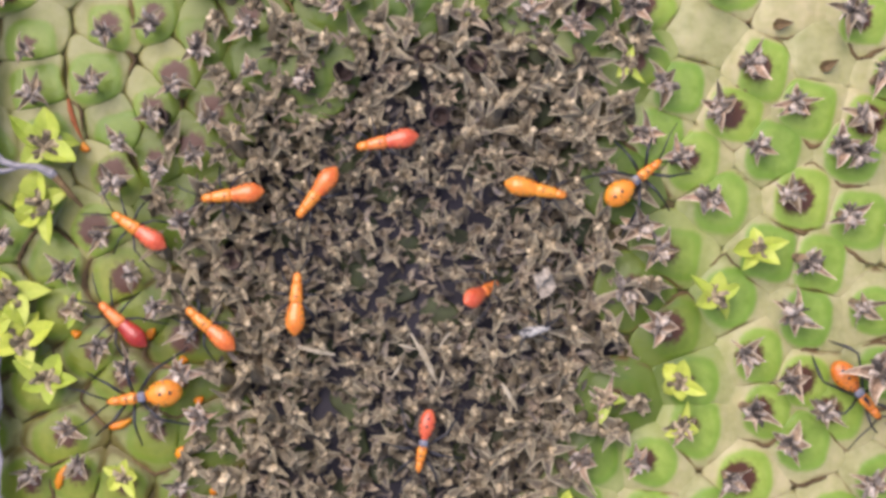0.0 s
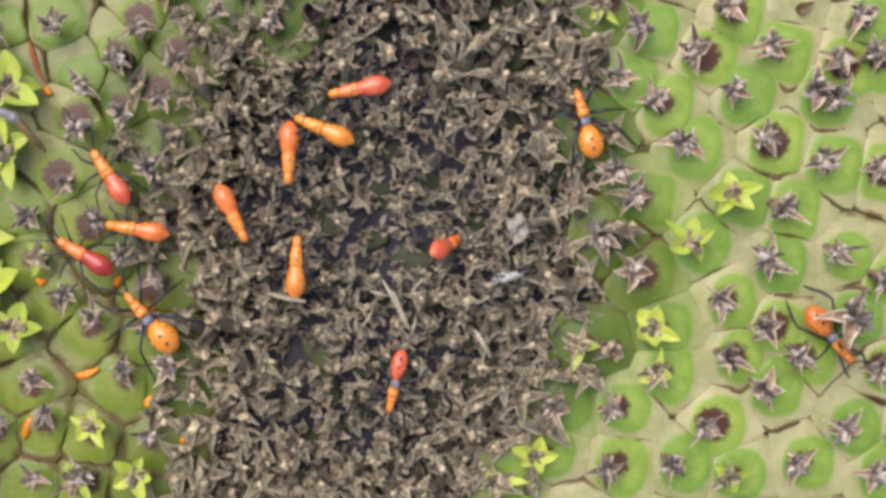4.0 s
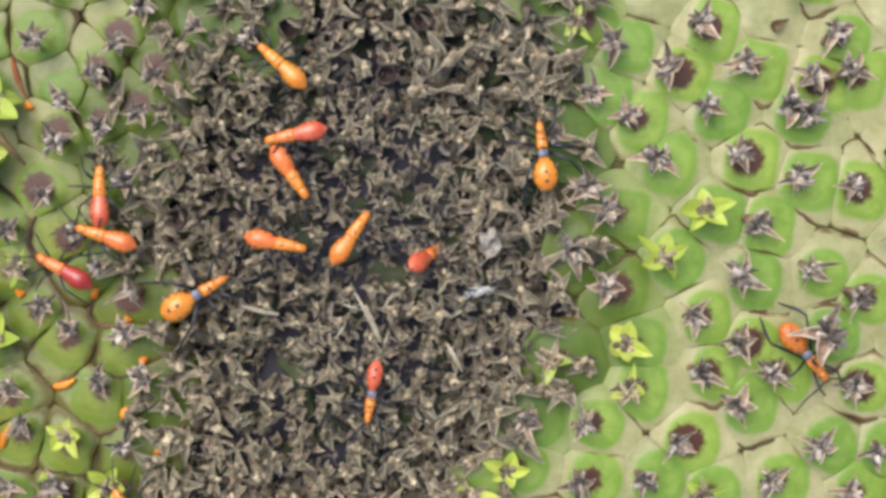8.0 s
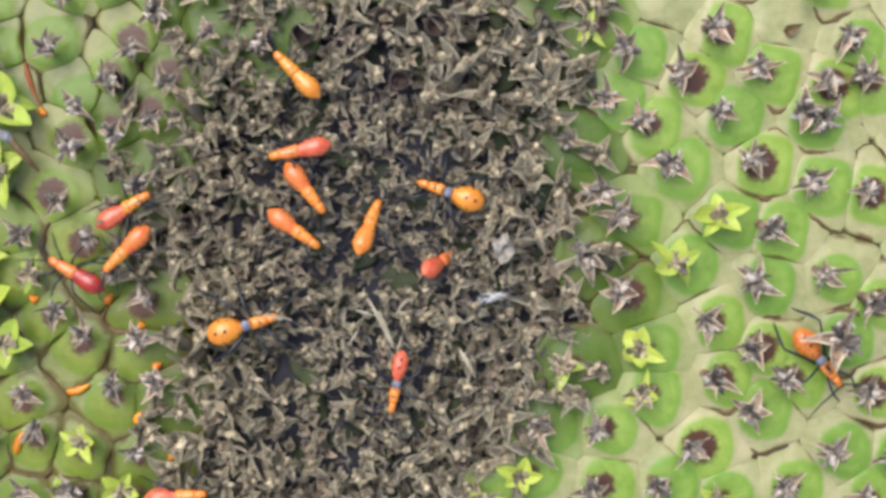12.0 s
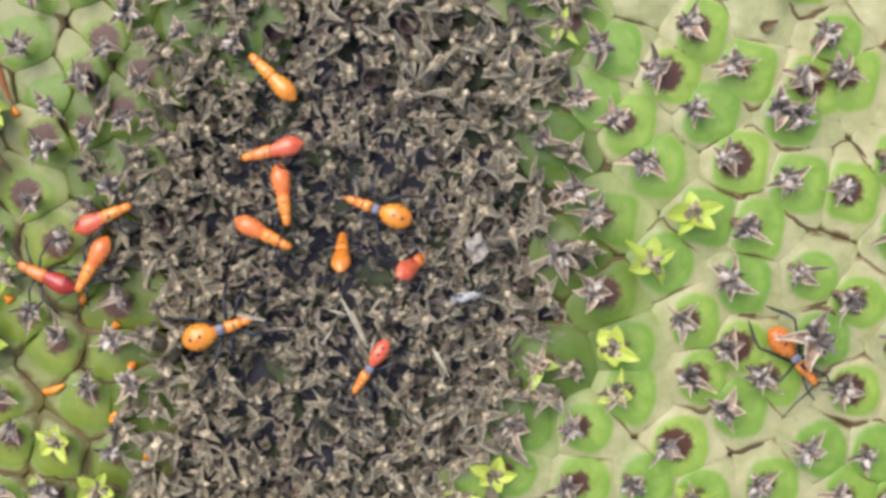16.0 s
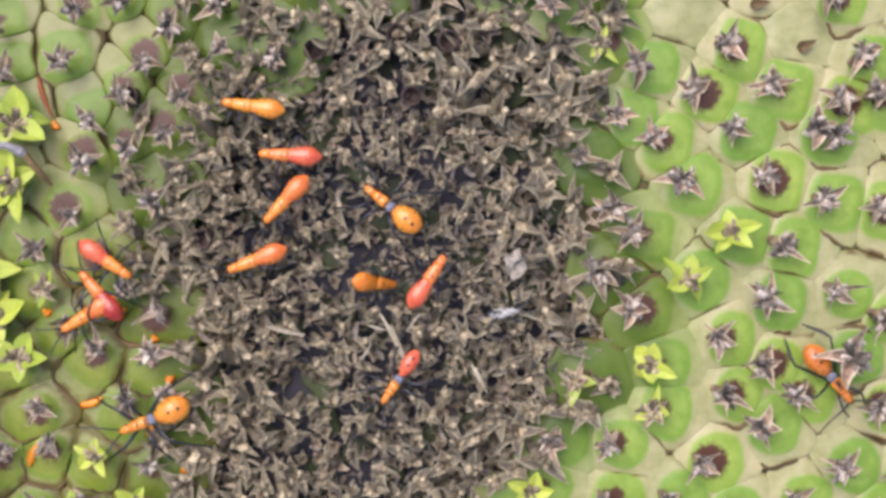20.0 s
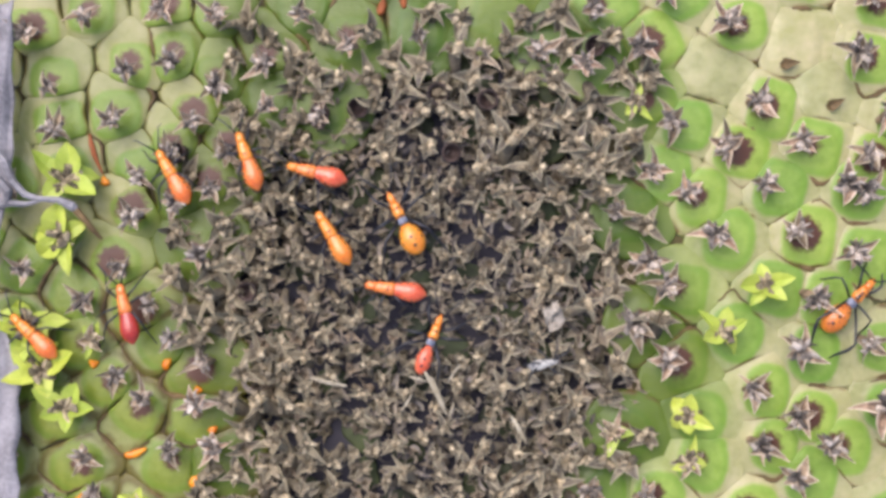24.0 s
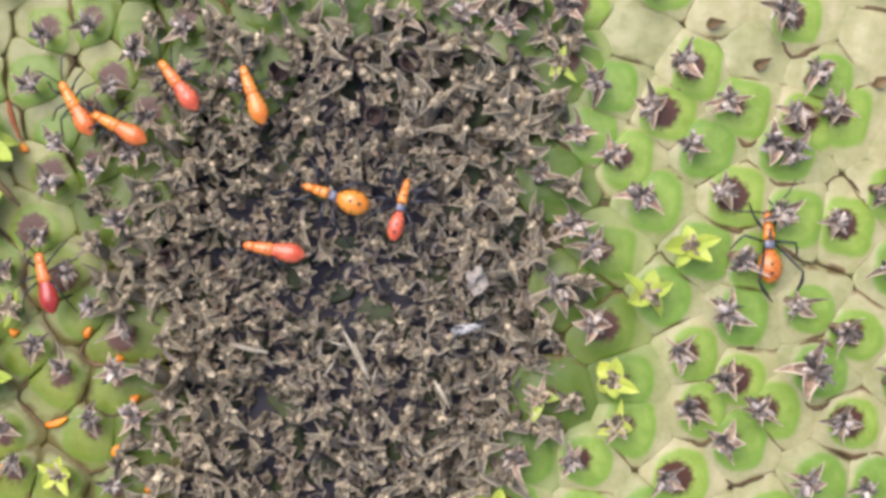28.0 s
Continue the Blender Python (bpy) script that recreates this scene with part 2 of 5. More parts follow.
DRY = surface("dry_corolla", (0.036, 0.024, 0.015), (0.45, 0.325, 0.20), 0.4, 0.75, 0.8, 1.5, 0.30, hue=0.014, edge=(0.5, 0.85, (0.68, 0.58, 0.42)))
DRY_DARK = surface("withered_corolla", (0.074, 0.063, 0.062), (0.37, 0.302, 0.19), 0.35, 0.8, 0.7, 1.3, 0.5, island=True, hue=0.016, west=(-4, -26, 0.28, (0.32, 0.255, 0.14)), edge=(0.45, 0.8, (0.57, 0.50, 0.33)))
STAMEN = surface("dry_stamen", (0.08, 0.062, 0.05), (0.54, 0.47, 0.38), 0.3, 0.7, 0.5, 1.0, 0.8, island=True)
STAMEN_TAN = surface("tan_stamen", (0.07, 0.055, 0.035), (0.52, 0.43, 0.27), 0.35, 0.7, 0.5, 1.2, 0.7, island=True)
FRESH_LOBE = surface("fresh_corolla", (0.33, 0.43, 0.045), (0.50, 0.57, 0.10), 0.7, 0.5, 0.25, 3.0, 0.12, hue=0.01, thin=0.3)
HUSK = surface("husk_brown", (0.022, 0.014, 0.014), (0.10, 0.065, 0.05), 0.5, 0.7, 0.5, 2.0, 0.25)
SCRAP = surface("chaff", (0.058, 0.054, 0.070), (0.31, 0.262, 0.175), 0.5, 0.8, 0.4, 1.5, 0.7, island=True, west=(-4, -26, 0.28, (0.30, 0.23, 0.14)))
STRAW = surface("straw", (0.30, 0.25, 0.15), (0.55, 0.49, 0.36), 0.5, 0.7, 0.4, 2, 0.15)
PETAL = surface("withered_petal", (0.12, 0.115, 0.12), (0.40, 0.38, 0.385), 0.5, 0.7, 0.7, 5, 0.1)
SOIL = surface("soil", (0.05, 0.035, 0.025), (0.14, 0.10, 0.07), 20, 0.95, 0.5, 300, 0.0)
FLAKE = surface("grey_flake", (0.17, 0.15, 0.12), (0.55, 0.49, 0.39), 0.4, 0.75, 0.8, 1.2, 0.1)
STALK = surface("stalk_green", (0.08, 0.13, 0.03), (0.16, 0.22, 0.06), 1.5, 0.6, 0.5, 20, 0.0)
DROP = surface("orange_drop", (0.68, 0.17, 0.008), (0.88, 0.36, 0.015), 0.5, 0.22, 0.2, 2, 0.15)
RUST = surface("rusty_stain", (0.22, 0.06, 0.018), (0.42, 0.12, 0.03), 0.5, 0.6, 0.3, 2, 0.15)


def shell(name, dark, light):
    m = surface(name, dark, light, 0.4, 0.30, 0.4, 1.6, 0.0, local=True, spec=0.5, thin=0.15)
    nt = m.node_tree
    n, ln = nt.nodes, nt.links
    coat = n["Principled BSDF"]
    src = coat.inputs["Base Color"].links[0].from_socket
    speck = n.new("ShaderNodeTexNoise")         # small dark specks
    speck.inputs["Scale"].default_value, speck.inputs["Detail"].default_value = 2600, 1.0
    ln.new(n.new("ShaderNodeTexCoord").outputs["Object"], speck.inputs["Vector"])
    cut = n.new("ShaderNodeMapRange")
    ln.new(speck.outputs["Fac"], cut.inputs["Value"])
    cut.inputs["From Min"].default_value, cut.inputs["From Max"].default_value, cut.inputs["To Max"].default_value = 0.63, 0.71, 0.6
    mix = n.new("ShaderNodeMix")
    mix.data_type = "RGBA"
    ln.new(cut.outputs["Result"], mix.inputs["Factor"])
    ln.new(src, mix.inputs["A"])
    mix.inputs["B"].default_value = (0.14, 0.02, 0.01, 1)
    ln.new(mix.outputs["Result"], coat.inputs["Base Color"])
    coat.inputs["Coat Weight"].default_value, coat.inputs["Coat Roughness"].default_value = 0.5, 0.18
    return m


ORANGE = shell("orange_shell", (0.74, 0.18, 0.012), (0.86, 0.32, 0.035))
AMBER = shell("amber_shell", (0.76, 0.22, 0.010), (0.86, 0.36, 0.03))
RED = shell("red_shell", (0.62, 0.075, 0.024), (0.84, 0.21, 0.085))
VERMILION = shell("vermilion_shell", (0.72, 0.135, 0.018), (0.84, 0.27, 0.05))
TAWNY = shell("tawny_shell", (0.55, 0.13, 0.012), (0.80, 0.28, 0.03))
CRIMSON = shell("crimson_shell", (0.33, 0.02, 0.010), (0.52, 0.05, 0.025))
BLACK = surface("black_chitin", (0.006, 0.007, 0.010), (0.02, 0.022, 0.03), 0.5, 0.3, 0.1, 2, 0.0, local=True, spec=0.6)
SLATE = surface("slate_pad", (0.05, 0.06, 0.09), (0.26, 0.27, 0.32), 0.3, 0.4, 0.2, 0.8, 0.0, local=True, spec=0.6)
GHOST = surface("shed_skin", (0.09, 0.095, 0.11), (0.58, 0.56, 0.48), 0.3, 0.45, 0.5, 0.6, 0.1)


# ---- mesh helpers (all shapes in mm) ----
def sheet(name, verts, faces, mats, index=None, smooth=False):
    me = bpy.data.meshes.new(name)
    me.from_pydata([(x * MM, y * MM, z * MM) for x, y, z in verts], [], faces)
    for m in mats if isinstance(mats, (list, tuple)) else (mats,):
        me.materials.append(m)
    if index:
        me.polygons.foreach_set("material_index", index)
    if smooth:
        me.polygons.foreach_set("use_smooth", [True] * len(me.polygons))
    me.update()
    return me


def part(name, mesh, parent, m=None, label=""):
    ob = new(name, mesh)
    ob.parent = parent
    if m is not None:
        ob.matrix_basis = m
    return tagged(ob, label)


def place(x, y, z, rx=0, ry=0, rz=0, s=1.0):
    return pose(x * MM, y * MM, z * MM, rx, ry, rz) @ Matrix.Diagonal((s, s, s, 1))


def rings(loops, close=True):
    """Skins rings of equal length; returns verts and faces, with both ends capped."""
    k = len(loops[0])
    verts = [p for lp in loops for p in lp]
    faces = [(i * k + j, i * k + (j + 1) % k, (i + 1) * k + (j + 1) % k, (i + 1) * k + j) for i in range(len(loops) - 1) for j in range(k)]
    if close:
        faces += [tuple(range(k))[::-1], tuple(range((len(loops) - 1) * k, len(loops) * k))]
    return verts, faces


def tube(points, radii, sides=6):
    """A round tube along a bent line."""
    loops = []
    for i, p in enumerate(points):
        a, b = Vector(points[max(i - 1, 0)]), Vector(points[min(i + 1, len(points) - 1)])
        d = (b - a).normalized()
        u = d.cross(Vector((0.13, 0.21, 0.97)))
        u = u.normalized() if u.length > 1e-3 else Vector((1, 0, 0))
        v = d.cross(u)
        r = radii[i]
        loops.append([tuple(Vector(p) + r * (math.cos(q) * u + math.sin(q) * v)) for q in (2 * math.pi * j / sides for j in range(sides))])
    return rings(loops)


def joined(pieces):
    verts, faces = [], []
    for v, f in pieces:
        o = len(verts)
        verts += v
        faces += [tuple(i + o for i in q) for q in f]
    return verts, faces


def grown(pieces):
    """Joins pieces that grow out of one point: the last vertex of each."""
    verts, faces = [pieces[0][0][-1]], []
    for v, f in pieces:
        o, last = len(verts), len(v) - 1
        verts += v[:-1]
        faces += [tuple(0 if i == last else i + o for i in q) for q in f]
    return verts, faces


# ---- corolla shapes ----
def lobe(rng, angle, size, width, lift, curl, fold, twist, full=0.0):
    """One pointed corolla lobe with a fold along its middle."""
    loops = []
    ca, sa = math.cos(angle), math.sin(angle)
    bend = rng.uniform(-0.25, 0.25)
    for s, w in ((0.0, 1.0 - 0.25 * full), (0.22, 0.92 + 0.06 * full), (0.45, 0.66 + 0.26 * full), (0.72, 0.36 + 0.28 * full), (1.0, 0.03)):
        r = 0.5 + size * (s - 0.28 * abs(curl) * s * s)
        y0 = bend * s * s * size
        z0 = lift * s * size + curl * s * s * size
        h = w * width
        ring = []
        for side, up in ((-1, fold), (0, 0), (1, fold), (1, fold - 0.10), (0, -0.12), (-1, fold - 0.10)):
            y = y0 + side * h
            z = z0 + (up * h if up > 0 and side else up) + side * twist * s * h
            ring.append((ca * r - sa * y, sa * r + ca * y, z))
        loops.append(ring)
    v, f = rings(loops)
    return v + [(0, 0, -0.95)], f[:-2] + f[-1:] + [(k, (k + 1) % 6, len(v)) for k in range(6)]


def corolla(rng, size, width, lift, curl, fold, count=5, keep=1.0, throat=0.75, depth=2.6, ragged=0.25, full=0.0):
    """Lobes round a throat: verts, faces, and how near each vertex lies to a margin."""
    pieces = []
    a0 = rng.uniform(0, 6.28)
    for k in range(count):
        if rng.random() < keep:
            pieces.append(lobe(rng, a0 + k * 2 * math.pi / count + rng.uniform(-ragged, ragged), size * rng.uniform(1 - ragged * 1.3, 1 + ragged), width * rng.uniform(0.7, 1.15),
                               rng.uniform(*lift), rng.uniform(*curl), rng.uniform(*fold), rng.uniform(-0.8, 0.8), full))
    margin = [0.0] + [v for _ in pieces for st in range(5) for v in ([1.0, 0.0, 1.0, 1.0, 0.0, 1.0] if st < 4 else [1.0] * 6)] + [0.0] * 48
    prof = ((0.42, -depth), (0.62, -depth * 0.55), (throat, -0.35), (throat * 1.08, 0.05), (throat * 0.85, 0.0), (throat * 0.8, -0.9))
    v, f = rings([[(r * math.cos(q), r * math.sin(q), z) for q in (j * math.pi / 4 for j in range(8))] for r, z in prof])
    pieces.append((v + [(0, 0, -0.95)], f[:-1] + [(40 + k, 40 + (k + 1) % 8, 48) for k in range(8)]))
    return (*grown(pieces), margin)


def star(name, mat, *args, **kw):
    v, f, margin = corolla(rng, *args, **kw)
    me = sheet(name, v, f, mat)
    me.attributes.new("margin", "FLOAT", "POINT").data.foreach_set("value", margin)
    return me


def tuft(rng, count, reach, spread, thick):
    """Shrivelled anthers and styles that stick out of the throat."""
    pieces = []
    for _ in range(count):
        a, r = rng.uniform(0, 6.28), rng.uniform(0, 0.5)
        x, y, z = r * math.cos(a), r * math.sin(a), -0.4
        a2, pts = a + rng.uniform(-0.8, 0.8), [(x, y, z)]
        for s in range(3):
            a2 += rng.uniform(-0.9, 0.9)
            x += math.cos(a2) * spread * rng.uniform(0.1, 0.6)
            y += math.sin(a2) * spread * rng.uniform(0.1, 0.6)
            z += reach * rng.uniform(0.1, 0.5) * (1 if s < 2 else rng.uniform(-0.6, 0.6))
            pts.append((x, y, z))
        t = thick * rng.uniform(0.7, 1.4)
        flat = rng.uniform(0.9, 1.9)
        pieces.append(tube(pts, (t, t * flat, t * 1.1, t * 0.3), 4))
    return joined(pieces)


rng = random.Random(7)
DRY_STARS = [star("dry_corolla", DRY, 2.35, 0.66, (-0.15, 0.9), (-0.6, 0.7), (0.1, 1.2), ragged=0.35, keep=0.95) for _ in range(24)]
WITHERED = [star("withered_corolla", DRY_DARK, 1.75, 0.58, (0.0, 1.0), (-0.8, 0.5), (0.2, 1.0), keep=0.9, throat=0.72, depth=3.6, ragged=0.5) for _ in range(36)]
FRESH_STARS = [star("fresh_corolla", FRESH_LOBE, 2.6, 1.0, (0.0, 0.5), (-0.6, 0.3), (0.1, 0.8), throat=1.2, full=0.85) for _ in range(6)]
HALF_STARS = [star("half_withered_corolla", FRESH_LOBE, 2.4, 0.78, (0.0, 0.3), (-0.3, 0.2), (0.1, 0.4), keep=0.62, throat=1.0, full=0.4) for _ in range(4)]
TUFTS = [sheet("stamen_tuft", *tuft(rng, 15, 1.6, 1.25, 0.22), STAMEN) for _ in range(8)]
TAN_TUFTS = [sheet("stamen_tuft", *tuft(rng, 7, 1.5, 0.75, 0.27), STAMEN_TAN) for _ in range(12)]
BIG_TUFTS = [sheet("stamen_tuft", *tuft(rng, 16, 1.1, 1.1, 0.25), STAMEN_TAN) for _ in range(4)]

# ---- plan of the flower head, in mm ----
DRY_EAST = (
    (30.6, 26.7), (46.3, 25.3), (20.4, 24.2), (27.0, 21.3), (35.9, 21.9), (43.8, 20.3), (48.1, 21.0), (18.1, 18.3),
    (22.1, 15.7), (31.6, 17.0), (41.3, 16.8), (43.8, 16.0), (25.4, 10.7), (35.1, 11.1), (42.0, 8.6), (48.3, 7.6),
    (37.2, 3.2), (19.6, 4.5), (15.6, -0.2), (19.6, -4.4), (29.7, -7.7), (35.6, -3.1), (43.6, -2.3), (49.1, -5.4),
    (44.8, -9.7), (35.3, -10.7), (30.7, -14.3), (38.9, -14.3), (35.0, -17.9), (48.5, -15.9), (28.1, -22.5), (16.9, -20.2),
    (10.3, -19.9), (44.5, -22.8), (51.3, -23.5), (16.5, -27.1), (24.1, -26.8), (38.9, -27.1), (48.2, -28.4), (13.8, 13.3),
    (17.5, 7.4), (56.0, 15.8), (53.9, 11.2), (54.8, 2.4), (54.8, -10.4), (53.8, -29.5),
)
DRY_WEST = (
    (-54.9, 28.1), (-45.5, 30.1), (-40.1, 31.4), (-47.1, 24.1), (-53.9, 22.9), (-34.6, 28.4), (-28.7, 31.1), (-37.4, 24.1),
    (-39.9, 20.3), (-43.7, 17.2), (-39.2, 14.2), (-33.1, 20.1), (-28.1, 25.8), (-22.2, 24.8), (-44.3, 12.5), (-35.1, 15.8),
    (-50.0, 2.3), (-42.1, 1.9), (-39.5, -1.9), (-45.9, -6.4), (-42.7, -9.2), (-36.4, -9.8), (-39.5, -15.4), (-34.3, -14.9),
    (-49.6, -16.2), (-53.9, -21.4), (-48.4, -20.5), (-36.8, -22.9), (-18.5, 33.4), (4.7, 32.7), (10.0, 31.1), (16.7, 33.4),
    (42.7, 32.7), (-57.6, 34.6), (-10.1, 34.7), (27.1, 36.2), (-41.2, 37.4), (-50.5, 36.7), (-45.9, 6.4), (-35.4, -4.8), (-44.0, -27.3), (-49.8, -27.6),
)
FRESH = (
    (31.1, 4.7), (26.2, -0.8), (21.9, -10.8), (8.2, -25.4), (-52.3, 17.0), (-52.9, 10.1), (-56.8, -0.7), (-54.9, -5.8),
    (-51.9, -10.4), (-43.0, -21.6), (-38.4, -27.4),
)
HALF = (
    (16.1, 26.5), (13.2, -12.8), (22.1, -16.3), (3.7, -28.8), (30.7, -28.4), (-49.1, -2.3), (-45.3, -28.1),
)
DENSE = (
    (-29.2, 33.0), (-23.3, 29.0), (-29.9, 21.8), (-34.5, 15.9), (-35.4, 9.3), (-35.6, 1.4), (-33.1, -7.8), (-32.1, -13.0),
    (-32.4, -20.9), (-34.1, -27.5), (-35.0, -35.4), (-0.9, -35.4), (3.7, -27.5), (7.6, -19.6), (12.2, -14.3), (14.9, -8.4),
    (15.5, -1.8), (14.8, 4.1), (14.8, 8.1), (12.2, 12.7), (11.5, 19.2), (13.8, 25.2), (14.8, 31.8), (8.2, 35.0),
    (-1.7, 35.7), (-11.5, 33.0), (-19.4, 30.4),
)
HOLES = (
    (-18.1, 25.8), (-22.3, 24.6), (-5.6, 19.2), (-6.9, 1.5), (-5.5, -1.8), (-8.8, 9.3), (-3.5, -13.0), (-4.9, 10.7),
    (-19.4, 9.3), (-20.0, -13.7), (5.6, 26.5), (-9.6, 5.6), (-10.5, 2.2), (-9.8, -2.4), (-2.0, 7.9),
)
PITS = ((-16.9, 2.6), (-12.9, 11.9), (-22.7, 4.2), (-13.9, -1.8), (-5.3, 14.7), (-12.9, 6.4), (5.5, 13.6), (-6.9, -1.4), (-28.0, -12.0), (-14.0, -24.0))       # smaller dark gaps
CENTRE = (-9.0, 2.0)
HEAD_MID, HEAD_X, HEAD_Y = (2.0, 0.0), 78.0, 74.0


def inside(x, y, poly=DENSE):
    hit = False
    for (x1, y1), (x2, y2) in zip(poly, poly[1:] + poly[:1]):
        if (y1 > y) != (y2 > y) and x < (x2 - x1) * (y - y1) / (y2 - y1) + x1:
            hit = not hit
    return hit


def near(x, y, pts, d):
    return any((x - a) ** 2 + (y - b) ** 2 < d * d for a, b in pts)


LEAN = (     # x, y and the way that the outer end of a seed points there, in degrees
    (-33, 23, 92), (-50, 30, 85), (-45, 18, 100), (-40, 10, 115), (-52, 5, 150), (-42, -2, 210), (-52, -12, 205), (-38, -14, 262),
    (-48, -22, 240), (-33, -26, 275), (-20, 36, 95), (0, 40, 70), (14, 33, 30), (28, 24, -15), (45, 24, -12), (25, 10, -10),
    (45, 8, -12), (30, -5, -8), (45, -12, -10), (18, -15, -8), (35, -25, -4), (12, -27, -10), (0, -44, -70), (-20, -46, -100),
)


def outward(x, y):
    """The way in which a seed points, in radians."""
    c = s = 0.0
    for u, v, a in LEAN:
        w = 1 / ((x - u) ** 2 + (y - v) ** 2 + 20) ** 1.5
        c += w * math.cos(radians(a))
        s += w * math.sin(radians(a))
    return math.atan2(s, c)


def on_head(x, y, edge=0.0):
    return ((x - HEAD_MID[0]) / (HEAD_X - edge)) ** 2 + ((y - HEAD_MID[1]) / (HEAD_Y - edge)) ** 2 < 1


# ---- ground, stalk and receptacle ----
me = sheet("ground", [(-4e5, -4e5, -1200), (4e5, -4e5, -1200), (4e5, 4e5, -1200), (-4e5, 4e5, -1200)], [(0, 1, 2, 3)], SOIL)
tagged(new("ground", me), "bare brown garden soil below the flower", "ground", kind="structure")
flower = new("sunflower_head")
tagged(flower, "ripening sunflower head with green seeds and withered florets", "sunflower")


def bowl():
    loops = []
    for f, z in ((0.02, -3.4), (0.5, -3.3), (0.8, -3.2), (0.97, -3.3), (1.0, -4.5), (0.98, -9.0), (0.8, -17.0), (0.45, -24.0), (0.16, -30.0)):
        loops.append([(HEAD_MID[0] + f * HEAD_X * math.cos(q), HEAD_MID[1] + f * HEAD_Y * math.sin(q), z) for q in (2 * math.pi * j / 72 for j in range(72))])
    return rings(loops)


part("receptacle", sheet("receptacle", *bowl(), SHADED_FLESH, smooth=True), flower)
part("stalk", sheet("stalk", *tube([(4, 0, -28), (6, -3, -300), (2, 4, -700), (0, 0, -1205)], (11, 10, 11, 14), 16), STALK, smooth=True), flower, label="rough green stalk")


# ---- seeds, bracts and florets ----
SEED_RINGS = ((1.0, -1.1), (1.0, -0.40), (0.985, -0.16), (0.95, -0.04), (0.88, 0.0), (0.70, 0.02), (0.45, 0.03), (0.16, 0.03))
SEAT = 2.4          # from the floret to the middle of its seed
STEPS = (1.0, 1.0, 0.985, 0.95, 0.89, 0.8, 0.7, 0.58, 0.45, 0.3, 0.14)


def rise(v, lo, hi):
    f = max(0.0, min(1.0, (v - lo) / (hi - lo)))
    return f * f * (3 - 2 * f)


def seed_shape(x, y, a, others, rng):
    """The top of a seed, pressed into shape by its neighbours: x is outwards, the floret sits at the origin. Also gives the green shield, and the joints at its sides."""
    n, mid = 44, SEAT
    cx, cy = x + mid * math.cos(a), y + mid * math.sin(a)
    free = []
    for k in range(n):
        q = a + 2 * math.pi * k / n
        r = 7.0 if to_middle(x, y) > 8 or x < -5 else 5.4
        for u, v in others:
            dx, dy = u - cx, v - cy
            d = math.hypot(dx, dy)
            along = (dx * math.cos(q) + dy * math.sin(q)) / d
            if along > 0.05:
                r = min(r, d / 2 / along)
        free.append(r)
    free = [0.2 * free[k - 1] + 0.6 * free[k] + 0.2 * free[(k + 1) % n] for k in range(n)]      # rounded corners
    round_seed = x < -5 and y < 6           # plump seeds with a groove all round
    upper = x < -5 and not round_seed
    hub = 1.3 if upper else mid
    loose = 0.75 if x > -5 else 0.35
    sides = {1: rng.uniform(0, 1) ** loose, -1: rng.uniform(0, 1) ** loose}       # how far the joint at each side has opened
    wander = {1: rng.uniform(62, 98), -1: rng.uniform(62, 98)}
    reach, wide, e = rng.uniform(2.5, 3.1), rng.uniform(2.9, 3.7), rng.uniform(2.6, 4.4) if y > 0 else rng.uniform(1.9, 2.7)
    if upper:
        reach, wide = reach * 0.92, wide * 0.86
    low = -1.0 if round_seed else -0.85
    loops, patch, joint, least = [], [], [], min(free)
    for i, f in enumerate(STEPS):
        ring = []
        for k in range(n):
            q = 2 * math.pi * k / n
            side = 1 if math.sin(q) > 0 else -1
            turn = math.cos(q - side * radians(wander[side]))
            open_joint = sides[side] * max(0.0, turn) ** 3.5
            r = (free[k] + 0.35 - (0.6 if x > -5 else 0.8) * open_joint) * f
            px, py = mid + r * math.cos(q), r * math.sin(q)
            p = ((abs(px - hub) / (reach if px > hub else reach * 1.12)) ** e + (abs(py) / wide) ** e) ** (1 / e)
            z = low + (0.14 if round_seed else 0.07) * (1 - f ** 3) + (0.16 if round_seed else 0.34) * (1 - rise(p, 0.82, 1.25)) - 0.05 * math.exp(-((p - 0.78) / 0.09) ** 2)
            z -= (0.9, 0.14 + 0.2 * open_joint, 0.06 + 0.1 * open_joint, 0.02)[i] if i < 4 else 0
            ring.append((px, py, z))
            patch.append(p)
            groove = max(0.0, min(1.0, 1 - (0.95 - f) * 7))
            if round_seed:      # brown where three seeds meet, pale along the flanks
                joint.append(max(0.0, min(1.0, 1 - (0.93 - f) * 3.2)) * min(1.0, 0.18 + rise(free[k] / least, 1.08, 1.4) * (0.5 + 0.7 * sides[side])))
            else:
                joint.append(groove * open_joint)
        loops.append(ring)
    return rings(loops), patch, joint, free


def young_shape():
    """An unripe seed: an uneven drop."""
    p1, p2 = rng.uniform(0, 6.28), rng.uniform(0, 6.28)
    loops = []
    for f, z in SEED_RINGS:
        loops.append([(f * r * math.cos(q), f * r * math.sin(q), z * 1.5 + 0.5 * (1 - f * f) + 0.05 * f * r * math.cos(q - p1))
                      for q, r in ((math.pi * k / 12, 3.5 * (1 + 0.16 * math.sin(2 * math.pi * k / 12 + p1) + 0.1 * math.sin(math.pi * k / 4 + p2))) for k in range(24))])
    return rings(loops)


